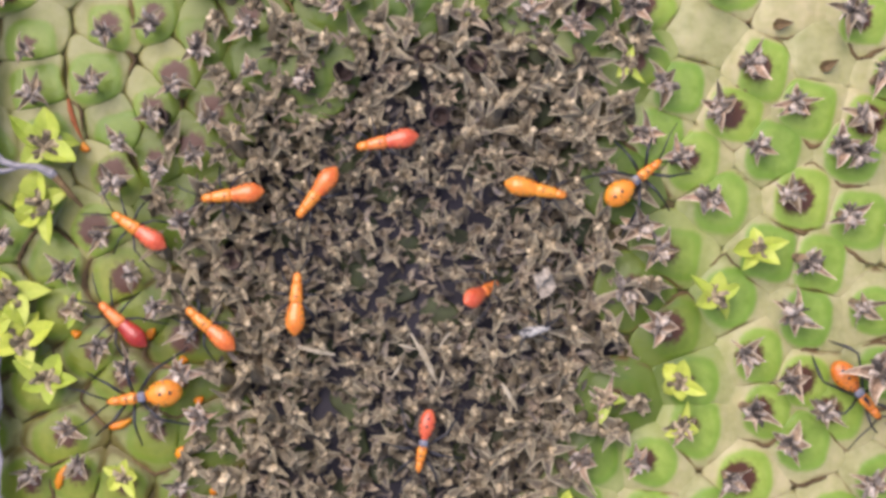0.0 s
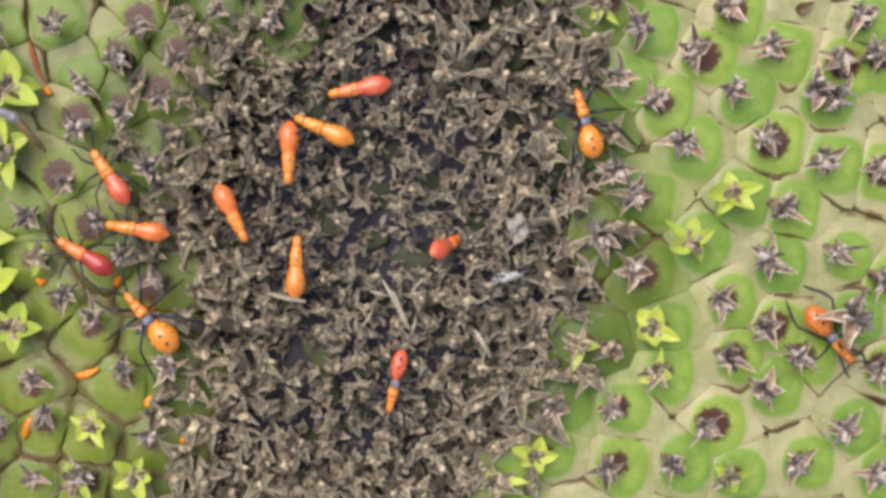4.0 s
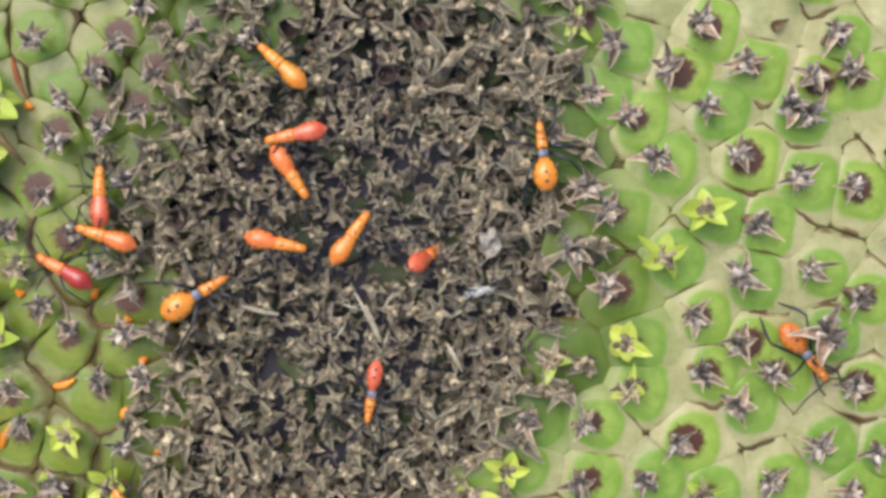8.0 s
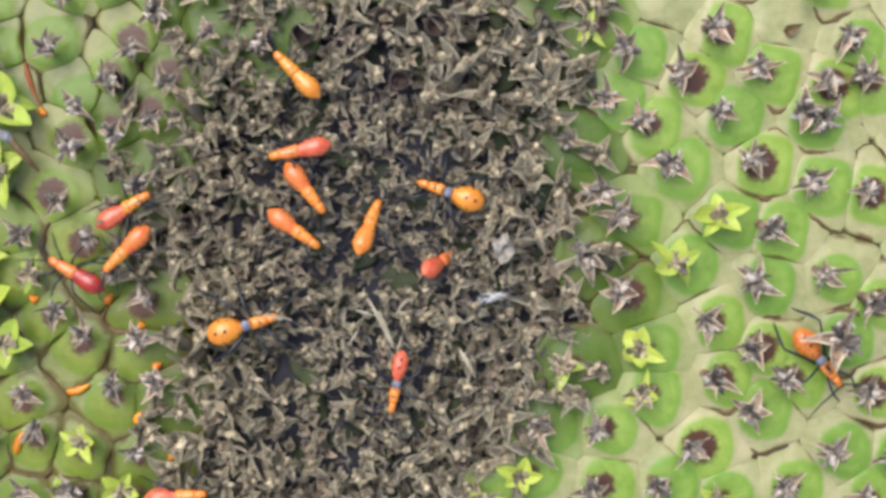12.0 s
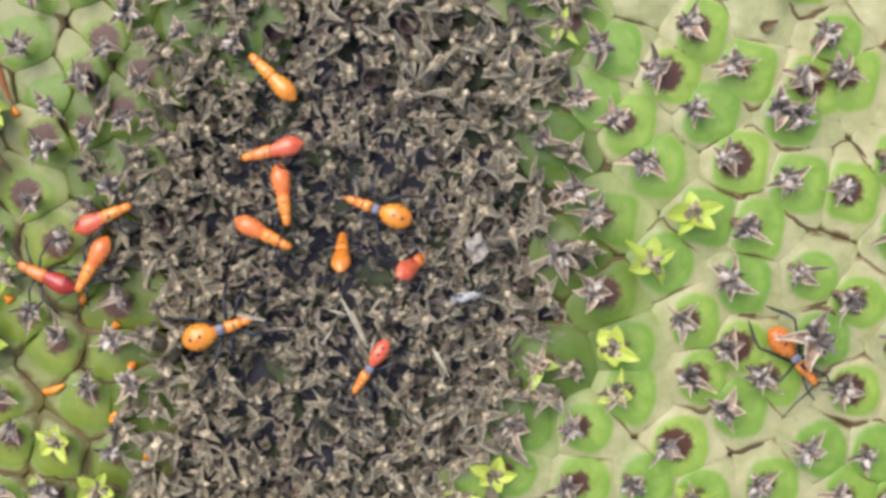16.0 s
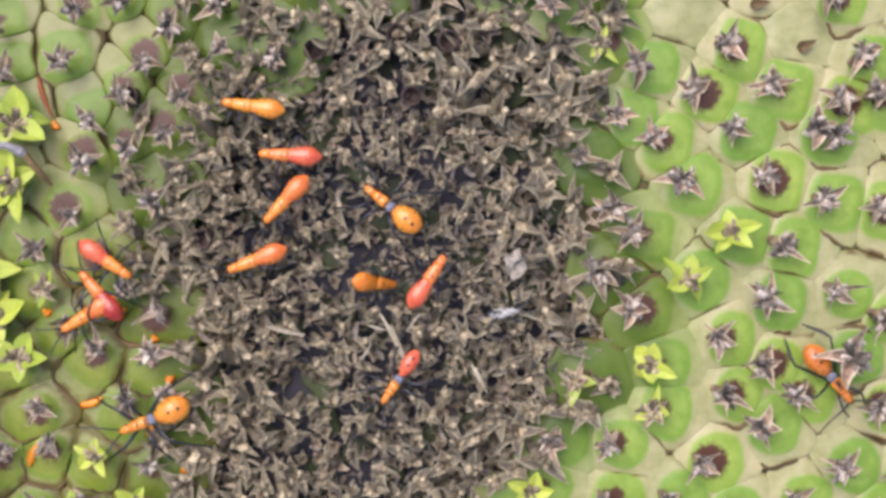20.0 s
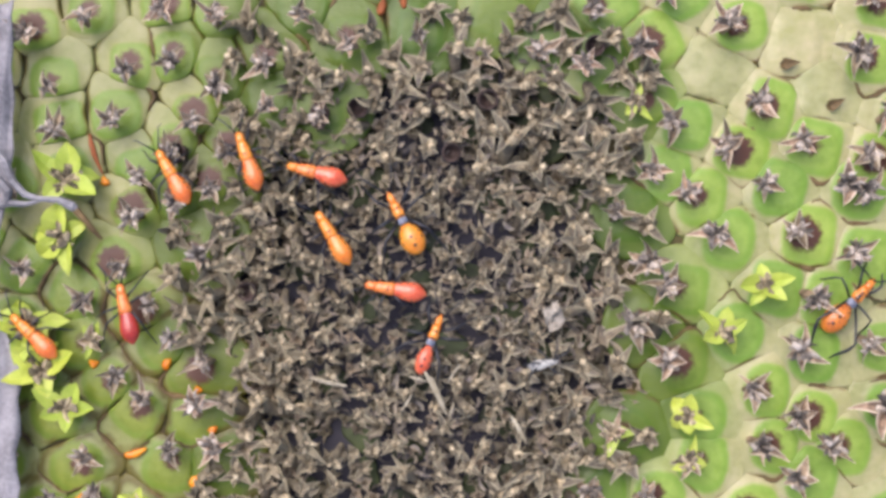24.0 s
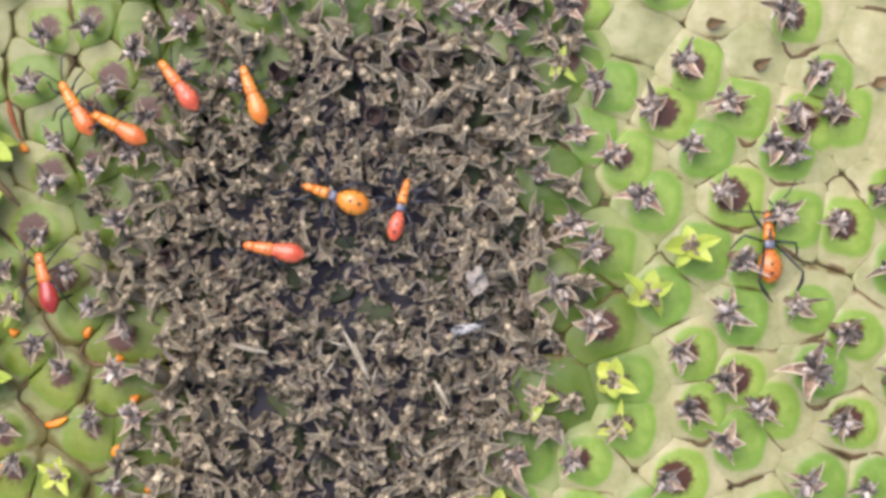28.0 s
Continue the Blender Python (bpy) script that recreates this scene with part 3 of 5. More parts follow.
def to_middle(x, y):
    """Distance from the crowded withered florets."""
    best = 99.0
    for (x1, y1), (x2, y2) in zip(DENSE, DENSE[1:] + DENSE[:1]):
        dx, dy = x2 - x1, y2 - y1
        f = max(0.0, min(1.0, ((x - x1) * dx + (y - y1) * dy) / (dx * dx + dy * dy)))
        best = min(best, math.hypot(x - x1 - f * dx, y - y1 - f * dy))
    return best


def pale_shading(x, y):
    """How pale the band round the green is: palest at the rim and the top of the head, green by the withered middle.
    Low values also darken the seeds with painted shade.
    """
    d = to_middle(x, y)
    if x > -5:
        return max(0.04, min(1.0, 0.045 * max(0, d - 3.5) + (0.015 * y if y > 0 else -0.004 * y) * min(1, d / 9) + 0.022 * max(0, -12 - y)))
    if y > 6:
        return max(0.0, min(0.85, 0.08 * (d - 5)))
    return max(0.0, min(0.6, 0.045 * min(d, 8) + 0.012 * max(0, -42 - x) + 0.034 * max(0, min(y - 2, d - 4, 12))))


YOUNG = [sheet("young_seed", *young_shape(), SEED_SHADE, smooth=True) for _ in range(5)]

cells = []          # floret x, y, kind
for kind, pts in (("dry", DRY_EAST + DRY_WEST), ("fresh", FRESH), ("half", HALF)):
    cells += [(x, y, kind) for x, y in pts]
known = [(x, y) for x, y, _ in cells]
for n in range(1300):            # the rest of the head, in the spiral order of the plant
    r, a = 2.55 * math.sqrt(n), n * radians(137.508)
    x, y = CENTRE[0] + 7 + r * math.cos(a) * 1.05, CENTRE[1] - 2 + r * math.sin(a)
    if on_head(x, y, 3.0) and not inside(x, y) and not near(x, y, known, 6.1 if x > -5 else 5.4):
        cells.append((x, y, "bare" if -57 < x < 55 and -33 < y < 36 and (x > 0 or rng.random() < 0.3) else "dry"))
        known.append((x, y))


def floret(kind, x, y, z, turn, size, rx, ry):
    m = place(x, y, z, rx, ry, turn, size)
    if kind == "dry":
        ob = part("floret", rng.choice(DRY_STARS), flower, m)
        part("stamen_tuft", rng.choice(TUFTS), ob)
    elif kind == "fresh":
        ob = part("fresh_floret", rng.choice(FRESH_STARS), flower, m, "yellow-green floret still fresh")
        part("stamen_tuft", rng.choice(BIG_TUFTS), ob, label="shrivelled grey-brown stamens")
    else:
        ob = part("fading_floret", rng.choice(HALF_STARS), flower, m, "floret fading from yellow-green to brown")
        part("stamen_tuft", rng.choice(BIG_TUFTS), ob, label="shrivelled grey-brown stamens")
        part("withered_corolla", rng.choice(DRY_STARS), ob, place(0, 0, -0.15, 0, 0, 40, 0.85), "brown dry lobes")
    return ob


def margin_strip(free, first, last, w, rng):
    """The dry brown margin of a chaffy bract, standing in the joint round part of a seed."""
    n, pts, radii = len(free), [], []
    steps = max(4, int(abs(last - first) / 9))
    for k in range(steps + 1):
        q = first + (last - first) * k / steps
        r = free[int(round(q / 360 * n)) % n] * 0.98 + rng.uniform(-0.12, 0.12)
        pts.append((SEAT + r * math.cos(radians(q)), r * math.sin(radians(q)), -0.86 + rng.uniform(-0.06, 0.1)))
        radii.append(w * (0.25 + math.sin(math.pi * (k + 0.4) / (steps + 0.8))) * rng.uniform(0.7, 1.25))
    return tube(pts, radii, 6)


seated = []
for x, y, kind in cells:
    if not near(x, y, seated, 3.7):
        seated.append((x, y))
for x, y, kind in cells:
    a = outward(x, y)
    if (x, y) in seated:
        others = sorted((math.hypot(x - u, y - v), u, v) for u, v in seated if (u, v) != (x, y))[:14]
        (v, f), patch, joint, free = seed_shape(x, y, a, [(u + SEAT * math.cos(outward(u, w)), w + SEAT * math.sin(outward(u, w))) for _, u, w in others], rng)
        if kind == "bare" and x > 10:       # an empty seed is nearly all pale
            patch = [p * 0.5 + 1.15 for p in patch]
        plain, scar = (SEED_YELLOW, SEED_YELLOW_SCARRED) if x < -5 and y < 6 else (SEED_GREEN, SEED_SCARRED)
        me = sheet("seed", v, f, plain if kind == "bare" else scar, smooth=True)
        tone_here, ca, sa = pale_shading(x, y), math.cos(a), math.sin(a)
        slope_out, slope_side = (pale_shading(x + 3 * ca, y + 3 * sa) - pale_shading(x - 3 * ca, y - 3 * sa)) / 6, (pale_shading(x - 3 * sa, y + 3 * ca) - pale_shading(x + 3 * sa, y - 3 * ca)) / 6
        tone_here += rng.uniform(-0.05, 0.05)
        me.attributes.new("pale_shade", "FLOAT", "POINT").data.foreach_set("value", [max(0.0, min(1.0, tone_here + slope_out * px + slope_side * py)) for px, py, _ in v])
        me.attributes.new("band", "FLOAT", "POINT").data.foreach_set("value", patch)
        me.attributes.new("joint", "FLOAT", "POINT").data.foreach_set("value", joint)
        part("seed", me, flower, place(x, y, rng.uniform(-0.03, 0.03), rng.uniform(-0.4, 0.4), rng.uniform(-0.4, 0.4), math.degrees(a)))
        if x < -5 and y < 6:
            strips = [(-80 + rng.uniform(0, 60), 20 + rng.uniform(0, 70), rng.uniform(0.10, 0.30)) for _ in range(1 if rng.random() < 0.8 else 2)]
        else:
            strips = [(side * (60 + rng.uniform(-20, 20)), side * (115 + rng.uniform(-20, 30)), rng.uniform(0.12, 0.26)) for side in (-1, 1) if rng.random() < 0.22]
        for first, last, w in strips:
            part("bract", sheet("bract", *margin_strip(free, first, last, w, rng), BRACT_EDGE, smooth=True), flower, place(x, y, 0, 0, 0, math.degrees(a)))
    if kind != "bare":
        floret(kind, x, y, 3.8 if (x, y) == (44.8, -9.7) else rng.uniform(1.6, 2.5), rng.uniform(0, 360), rng.uniform(0.88, 1.15) * (1.4 if kind == "fresh" and x < -45 else 0.82 if kind == "dry" and x < -5 else 1.35 if (x, y) == (44.8, -9.7) else 1.0), rng.uniform(-20, 20), rng.uniform(-20, 20))

# pith between the seeds
step, verts, faces, seen = 2.0, [], [], {}
for ix in range(-40, 42):
    for iy in range(-39, 39):
        cx, cy = ix * step + 1, iy * step + 1
        if on_head(cx, cy, 2.0) and not inside(cx, cy):
            quad = []
            for px, py in ((ix, iy), (ix + 1, iy), (ix + 1, iy + 1), (ix, iy + 1)):
                if (px, py) not in seen:
                    seen[(px, py)] = len(verts)
                    verts.append((px * step, py * step, -1.42))
                quad.append(seen[(px, py)])
            faces.append(quad)
part("pith", sheet("pith", verts, faces, PITH, smooth=True), flower, label="brownish-green pith between the seeds")

# withered florets crowded over the middle
def thinned(x, y):
    """How far the withered florets stand apart: crowded in the middle, open towards the upper side."""
    return rise(x + 0.5 * y, 3.0, 13.0)


spots = []
for x, y, kind in cells:
    spots.append((x, y))
crowd = []
for ring_gap in (3.2, 2.35):
    for _ in range(6000):
        x, y = rng.uniform(-40, 19), rng.uniform(-38, 38)
        if (inside(x, y) or (to_middle(x, y) < 4.5 and rng.random() < (0.3 if x > 0 else 0.16))) and not near(x, y, HOLES, 2.2) and not near(x, y, PITS, 1.9) and not near(x, y, spots, ring_gap + 0.6 * thinned(x, y)):
            spots.append((x, y))
            crowd.append((x, y))
rng.shuffle(crowd)


def bulk(x, y):
    """Florets are larger towards the outside of the withered part."""
    return max(0.80 + 0.42 * (1 - rise(to_middle(x, y), 2.0, 14.0)), 0.8 + 0.5 * thinned(x, y))


for x, y in crowd[:300]:
    ob = part("withered_floret", rng.choice(WITHERED), flower, place(x, y, rng.uniform(0.2, 1.9) + 0.5 * math.sin(0.7 * x) * math.sin(0.8 * y), rng.uniform(-38, 38), rng.uniform(-38, 38), rng.uniform(0, 360), rng.uniform(0.85, 1.1) * bulk(x, y)))
    part("stamen_tuft", rng.choice(TAN_TUFTS), ob)
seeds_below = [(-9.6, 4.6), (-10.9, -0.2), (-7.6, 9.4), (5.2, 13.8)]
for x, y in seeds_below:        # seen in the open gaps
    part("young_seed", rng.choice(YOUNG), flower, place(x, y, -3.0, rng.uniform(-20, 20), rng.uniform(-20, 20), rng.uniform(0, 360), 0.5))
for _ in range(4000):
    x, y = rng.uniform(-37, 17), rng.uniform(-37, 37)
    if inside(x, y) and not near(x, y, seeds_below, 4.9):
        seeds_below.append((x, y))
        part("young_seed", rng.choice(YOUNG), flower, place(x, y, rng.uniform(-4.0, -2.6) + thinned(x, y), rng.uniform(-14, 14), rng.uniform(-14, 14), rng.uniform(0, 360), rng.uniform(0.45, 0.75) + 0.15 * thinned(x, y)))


def chaff(count):
    """Curled shreds of fallen florets, lying at all depths."""
    pieces = []
    for _ in range(count * 3):
        if len(pieces) >= count:
            break
        x, y = rng.uniform(-37, 17), rng.uniform(-37, 37)
        if not inside(x, y) or rng.random() < max(0.5 * thinned(x, y), 0.35 * near(x, y, HOLES, 1.5)):
            continue
        deep = near(x, y, HOLES, 2.4) or near(x, y, PITS, 1.6)
        z = rng.uniform(-3.4, -1.6) if deep else rng.uniform(-2.6, 0.8)
        a, b, turn = rng.uniform(0, 6.28), rng.uniform(-0.5, 0.7), rng.uniform(-1.0, 1.0)
        ln, w = rng.uniform(0.7, 2.3), rng.uniform(0.12, 0.32)
        step, loops = ln / 4, []
        for f in (0.55, 1.0, 0.95, 0.75, 0.15):
            ca, sa = math.cos(a), math.sin(a)
            loops.append([(x - sa * k * f * w, y + ca * k * f * w, z + e) for k, e in ((-1, 0.12), (0, 0), (1, 0.12), (0, -0.08))])
            x, y, z = x + ca * step, y + sa * step, z + b * step
            a, b = a + turn * 0.5, b + rng.uniform(-0.5, 0.3)
        pieces.append(rings(loops))
    return joined(pieces)


def heap(name, spread, low, high, tilt, *args, **kw):
    """Many florets in one mesh."""
    verts, faces, margin = [], [], []
    for x, y in spread:
        v, f, e = corolla(rng, *args, **kw)
        m = place(x, y, rng.uniform(-3.0, -2.2) if near(x, y, PITS, 2.2) or near(x, y, HOLES, 2.2) else rng.uniform(low, high), rng.uniform(-tilt, tilt), rng.uniform(-tilt, tilt), 0, rng.uniform(0.85, 1.1) * bulk(x, y))
        o = len(verts)
        verts += [tuple((m @ (Vector(p) * MM)) / MM) for p in v]
        faces += [tuple(i + o for i in q) for q in f]
        margin += e
    me = sheet(name, verts, faces, DRY_DARK)
    me.attributes.new("margin", "FLOAT", "POINT").data.foreach_set("value", margin)
    return me


def empty_tube():
    """The cup left where a floret has dropped its lobes."""
    prof = ((0.75, -2.2), (1.05, -0.6), (1.28, 0.25), (1.2, 0.42), (1.02, 0.2), (0.85, -0.7), (0.5, -1.3))
    return rings([[(r * math.cos(q) * rng.uniform(0.93, 1.07), r * math.sin(q) * rng.uniform(0.93, 1.07), z + rng.uniform(-0.12, 0.12)) for q in (j * math.pi / 7 for j in range(14))] for r, z in prof])


for x, y in ((-22.2, 25.5), (-17.6, 26.2), (-7.8, 27.9), (-1.7, 27.2), (11.3, 33.9), (-39.9, 20.6), (-22.4, 24.8), (-30.9, 3.7), (-6.1, 20.7)):
    ob = part("empty_tube", sheet("empty_tube", *empty_tube(), HUSK, smooth=True), flower, place(x * 0.985, y * 0.985, 1.7, rng.uniform(-18, 18), rng.uniform(-18, 18), 0, rng.uniform(0.95, 1.15)), "dark brown cup of a fallen floret")

tagged(part("crowded_litter", heap("crowded_litter", crowd[300:], -1.2, 0.9, 40, 1.55, 0.52, (0.1, 1.2), (-1.0, 0.5), (0.2, 1.3), keep=0.88, throat=0.72, depth=3.0, ragged=0.5), flower, label="withered brown florets between the larger ones"), kind="stuff")
below = []
for _ in range(6000):
    x, y = rng.uniform(-37, 17), rng.uniform(-37, 37)
    if len(below) < 560 and inside(x, y) and not near(x, y, below, 1.6 + 0.4 * thinned(x, y)):
        below.append((x, y))
tagged(part("old_litter", heap("old_litter", below, -2.8, -0.9, 40, 1.2, 0.42, (0.0, 0.6), (-0.5, 0.3), (0.0, 0.8), keep=0.85, throat=0.7, depth=1.0, ragged=0.4), flower, label="brown squashed florets below the upright ones"), kind="stuff")
tagged(part("chaff", sheet("chaff", *chaff(1500), SCRAP), flower, label="brown dry scraps of fallen florets"), kind="stuff")

# loose scraps on the florets
def scrap_thing(name, x, y, z, pts, radii, mat, label, category, group=""):
    ob = new(name, sheet(name, *tube(pts, radii, 5), mat))
    ob.matrix_basis = place(x, y, z)
    return tagged(ob, label, category, group)


for x, y, dx, dy, w in ((-8.2, -7.6, 1.3, -2.6, 0.22), (-7.4, -8.6, 0.9, -2.2, 0.2), (-20.5, -7.0, -2.2, 0.5, 0.3), (2.0, -12.5, 0.9, -1.6, 0.25),
                         (-5.6, -5.9, -0.7, -1.0, 0.14), (-9.9, -6.6, 1.1, -0.3, 0.15), (-5.9, -10.4, -0.3, -1.1, 0.13), (-11.2, -9.4, 0.6, 0.9, 0.15)):
    scrap_thing("straw", x, y, 2.9, [(-dx, -dy, 0.1), (-dx * 0.3, -dy * 0.4, 0.35), (dx * 0.4, dy * 0.3, 0.3), (dx, dy, 0)], (w * 0.5, w, w * 0.9, w * 0.3), STRAW,
                "pale dry straw-like scrap lying on withered florets", "straw", "straws on the florets")


def flake_shape():
    """A thin torn scale, crumpled in two directions."""
    loops = []
    for s, w in ((-1.5, 0.35), (-1.0, 0.95), (-0.4, 1.0), (0.2, 1.3), (0.8, 0.8), (1.3, 0.55), (1.6, 0.15)):
        a, b, c = rng.uniform(0.75, 1.2), rng.uniform(0.75, 1.2), rng.uniform(-0.2, 0.2)
        top = [(s + 0.2 * math.sin(3 * k) + c * k, k * w * (a if k > 0 else b), 0.4 * math.sin(3.4 * k + 1.9 * s) + 0.25 * math.sin(6.5 * k - 2.3 * s)) for k in (-1, -0.6, -0.2, 0.2, 0.6, 1)]
        loops.append(top + [(x, y, z - 0.12) for x, y, z in reversed(top)])
    return rings(loops)


fl = new("flake", sheet("flake", *flake_shape(), FLAKE))
fl.matrix_basis = place(6.1, 0.8, 2.9, 12, -10, 70, 1.05)
tagged(fl, "pale grey crumpled flake lying on withered florets", "flake")

# small dark bracts that lie on the pale scales
for x, y, a in ((34.7, 31.4, 10), (40.3, 26.2, 25), (54.6, 24.1, 20)):
    ob = part("dry_scale", sheet("dry_scale", *lobe(rng, 0, 2.0, 0.7, 0.1, 0.2, 0.5, 0.2), BRACT_EDGE), flower, place(x - 1, y, 0.0, 0, 0, a))


# ---- orange drops between the seeds ----
def blob(rx, ry, rz, seed):
    r2 = random.Random(seed)
    loops = []
    for k in range(1, 7):
        q = math.pi * k / 7
        loops.append([(rx * -math.cos(q), ry * math.sin(q) * math.cos(p) * r2.uniform(0.9, 1.1), rz * math.sin(q) * math.sin(p)) for p in (j * math.pi / 5 for j in range(10))])
    return rings(loops)


def bead(ln, seed, thick=1.0):
    """A drop that has run along a joint: uneven, thick at one end."""
    r2 = random.Random(seed)
    bend, loops = r2.uniform(-0.35, 0.35), []
    for k in range(9):
        f = k / 8
        w = (0.06 + math.sin(math.pi * min(1, f * 0.92 + 0.06)) ** 0.7) * (0.62 - 0.3 * f) * thick * r2.uniform(0.8, 1.2)
        loops.append([(ln * (2 * f - 1), bend * (2 * f - 1) ** 2 + w * math.cos(p) * r2.uniform(0.92, 1.08), w * 0.6 * math.sin(p)) for p in (j * math.pi / 5 for j in range(10))])
    return rings(loops)


for n, (x, y, a, ln) in enumerate(((-49.7, 20.2, -70, 2.7), (-48.5, 17.0, 120, 0.65), (-49.3, -5.3, 0, 0.6), (-40.5, -5.1, 60, 0.75), (-36.6, -8.3, 10, 0.55),
                                   (-34.7, -13.1, 30, 0.6), (-44.0, -16.0, 20, 1.4), (-37.0, -19.2, 60, 0.8), (-51.2, -22.1, 70, 1.5), (-32.7, -23.8, 20, 0.8), (-14.6, 38.8, 75, 1.3), (-12.1, 39.6, 95, 1.2))):
    ob = new("orange_drop", sheet("orange_drop", *bead(ln, n, 0.6 if n == 0 else 1.0), RUST if n in (0, 10, 11) else DROP, smooth=True))
    ob.matrix_basis = place(x, y, -0.5, 0, 0, a)
    tagged(ob, "small glossy orange drop in a joint between seeds" if n not in (0, 10, 11) else "rust-brown sticky drop in a joint between seeds", "drop", "drops between the seeds")


# ---- withered ray petal hanging over the rim ----
def ribbon(line, thick=0.22):
    """A crumpled papery strip: rows of x, y, z and half-width."""
    r2, loops, cross = random.Random(12), [], 13
    creases = [(r2.uniform(2, 9), r2.uniform(0, 6.28), r2.uniform(0.05, 0.2)) for _ in range(6)]
    for i, (x, y, z, w) in enumerate(line):
        top = []
        for j in range(cross):
            k = 2 * j / (cross - 1) - 1
            lift = sum(h * math.sin(f * k + p + 0.5 * i) for f, p, h in creases) * w * 0.5 + 0.5 * w * k * k * math.sin(0.45 * i + 1)
            top.append((x + k * w * (1 + 0.12 * math.sin(1.9 * i + 3 * k)), y + 0.25 * k * w, z + lift))
        loops.append(top + [(u, v, q - thick) for u, v, q in reversed(top)])
    return rings(loops)


petal_line = []
for k in range(37):
    y = 38 - 2.0 * k
    edge = float(np.interp(y, (-34, -21, -12, -5, -1, 3, 9, 16, 20, 38), (-56.2, -56.6, -57.0, -57.3, -59.4, -60.0, -59.6, -58.9, -58.7, -58.4)))
    w = float(np.interp(y, (-34, -12, -5, -1, 3, 9, 16, 38), (2.6, 2.5, 2.2, 1.4, 1.0, 1.1, 1.5, 1.4)))
    petal_line.append((edge - w, y, 3.3 + 0.5 * math.sin(k * 0.5), w))
petal = part("withered_petal", sheet("withered_petal", *ribbon(petal_line), PETAL, smooth=True), flower, label="grey papery withered ray petal")
for pts, radii in (([(-60.5, 20.5, 4.2), (-58.8, 18.6, 4.6), (-57.9, 16.4, 4.4), (-56.4, 14.9, 4.3), (-54.6, 14.4, 4.5), (-52.4, 14.3, 4.4), (-50.9, 13.6, 4.1), (-49.9, 12.8, 3.4)], (0.5, 0.6, 0.5, 0.42, 0.36, 0.42, 0.6, 0.2)),
                   ([(-60.2, 13.6, 3.9), (-58.2, 13.9, 4.3), (-56.4, 13.8, 4.2), (-54.4, 14.2, 4.3)], (0.5, 0.45, 0.34, 0.15)),
                   ([(-59.6, 16.8, 4.6), (-58.2, 15.2, 4.9), (-58.6, 13.8, 4.6)], (0.5, 0.6, 0.25))):
    part("curled_strand", sheet("curled_strand", *tube(pts, radii, 6), PETAL), petal, label="twisted grey strand of the petal")
part("strand_tail", sheet("strand_tail", *tube([(-50.6, 13.3, 3.8), (-49.7, 12.2, 3.6), (-48.8, 11.0, 3.0), (-47.9, 9.8, 2.1)], (0.5, 0.42, 0.36, 0.2), 6), BRACT_EDGE), petal, label="brown dried end of the strand")


# ---- bugs ----
def body(profile, flat=0.8, sides=16):
    """A body along x: rows of x, half-width, height of the axis."""
    return rings([[(x, w * math.cos(q), z + w * flat * math.sin(q)) for q in (2 * math.pi * j / sides for j in range(sides))] for x, w, z in profile])


def ridged(x0, x1, shape, segments, depth):
    """Points of a segmented abdomen: shape(f) is the half-width at f from 0 to 1."""
    rows, n = [], segments * 4
    for k in range(n + 1):
        f = 0.012 + 0.976 * k / n
        rows.append((x0 + (x1 - x0) * f, shape(f) * (1 - depth * max(0, math.cos(2 * math.pi * segments * f)) ** 6), 0.12 * math.sin(math.pi * f)))
    return rows


def leg_line(side, sweep, out, knee_up, reach, drop):
    """Coxa, knee, foot: sweep is the angle ahead of straight out."""
    c, s = math.cos(sweep), math.sin(sweep)
    k = (s * out, side * c * out, knee_up)
    c2, s2 = math.cos(sweep * 1.5), math.sin(sweep * 1.5)
    f = (k[0] + s2 * reach, side * (c * out + abs(c2) * reach), drop)
    t = (f[0] + 0.5 * s2, f[1] + side * 0.35, drop - 0.05)
    m = tuple((a + b) / 2 + (0, 0, 0.25)[i] for i, (a, b) in enumerate(zip(k, f)))
    return [(0, 0, 0), (k[0] * 0.5, k[1] * 0.5, k[2] * 0.6), k, m, f, t]


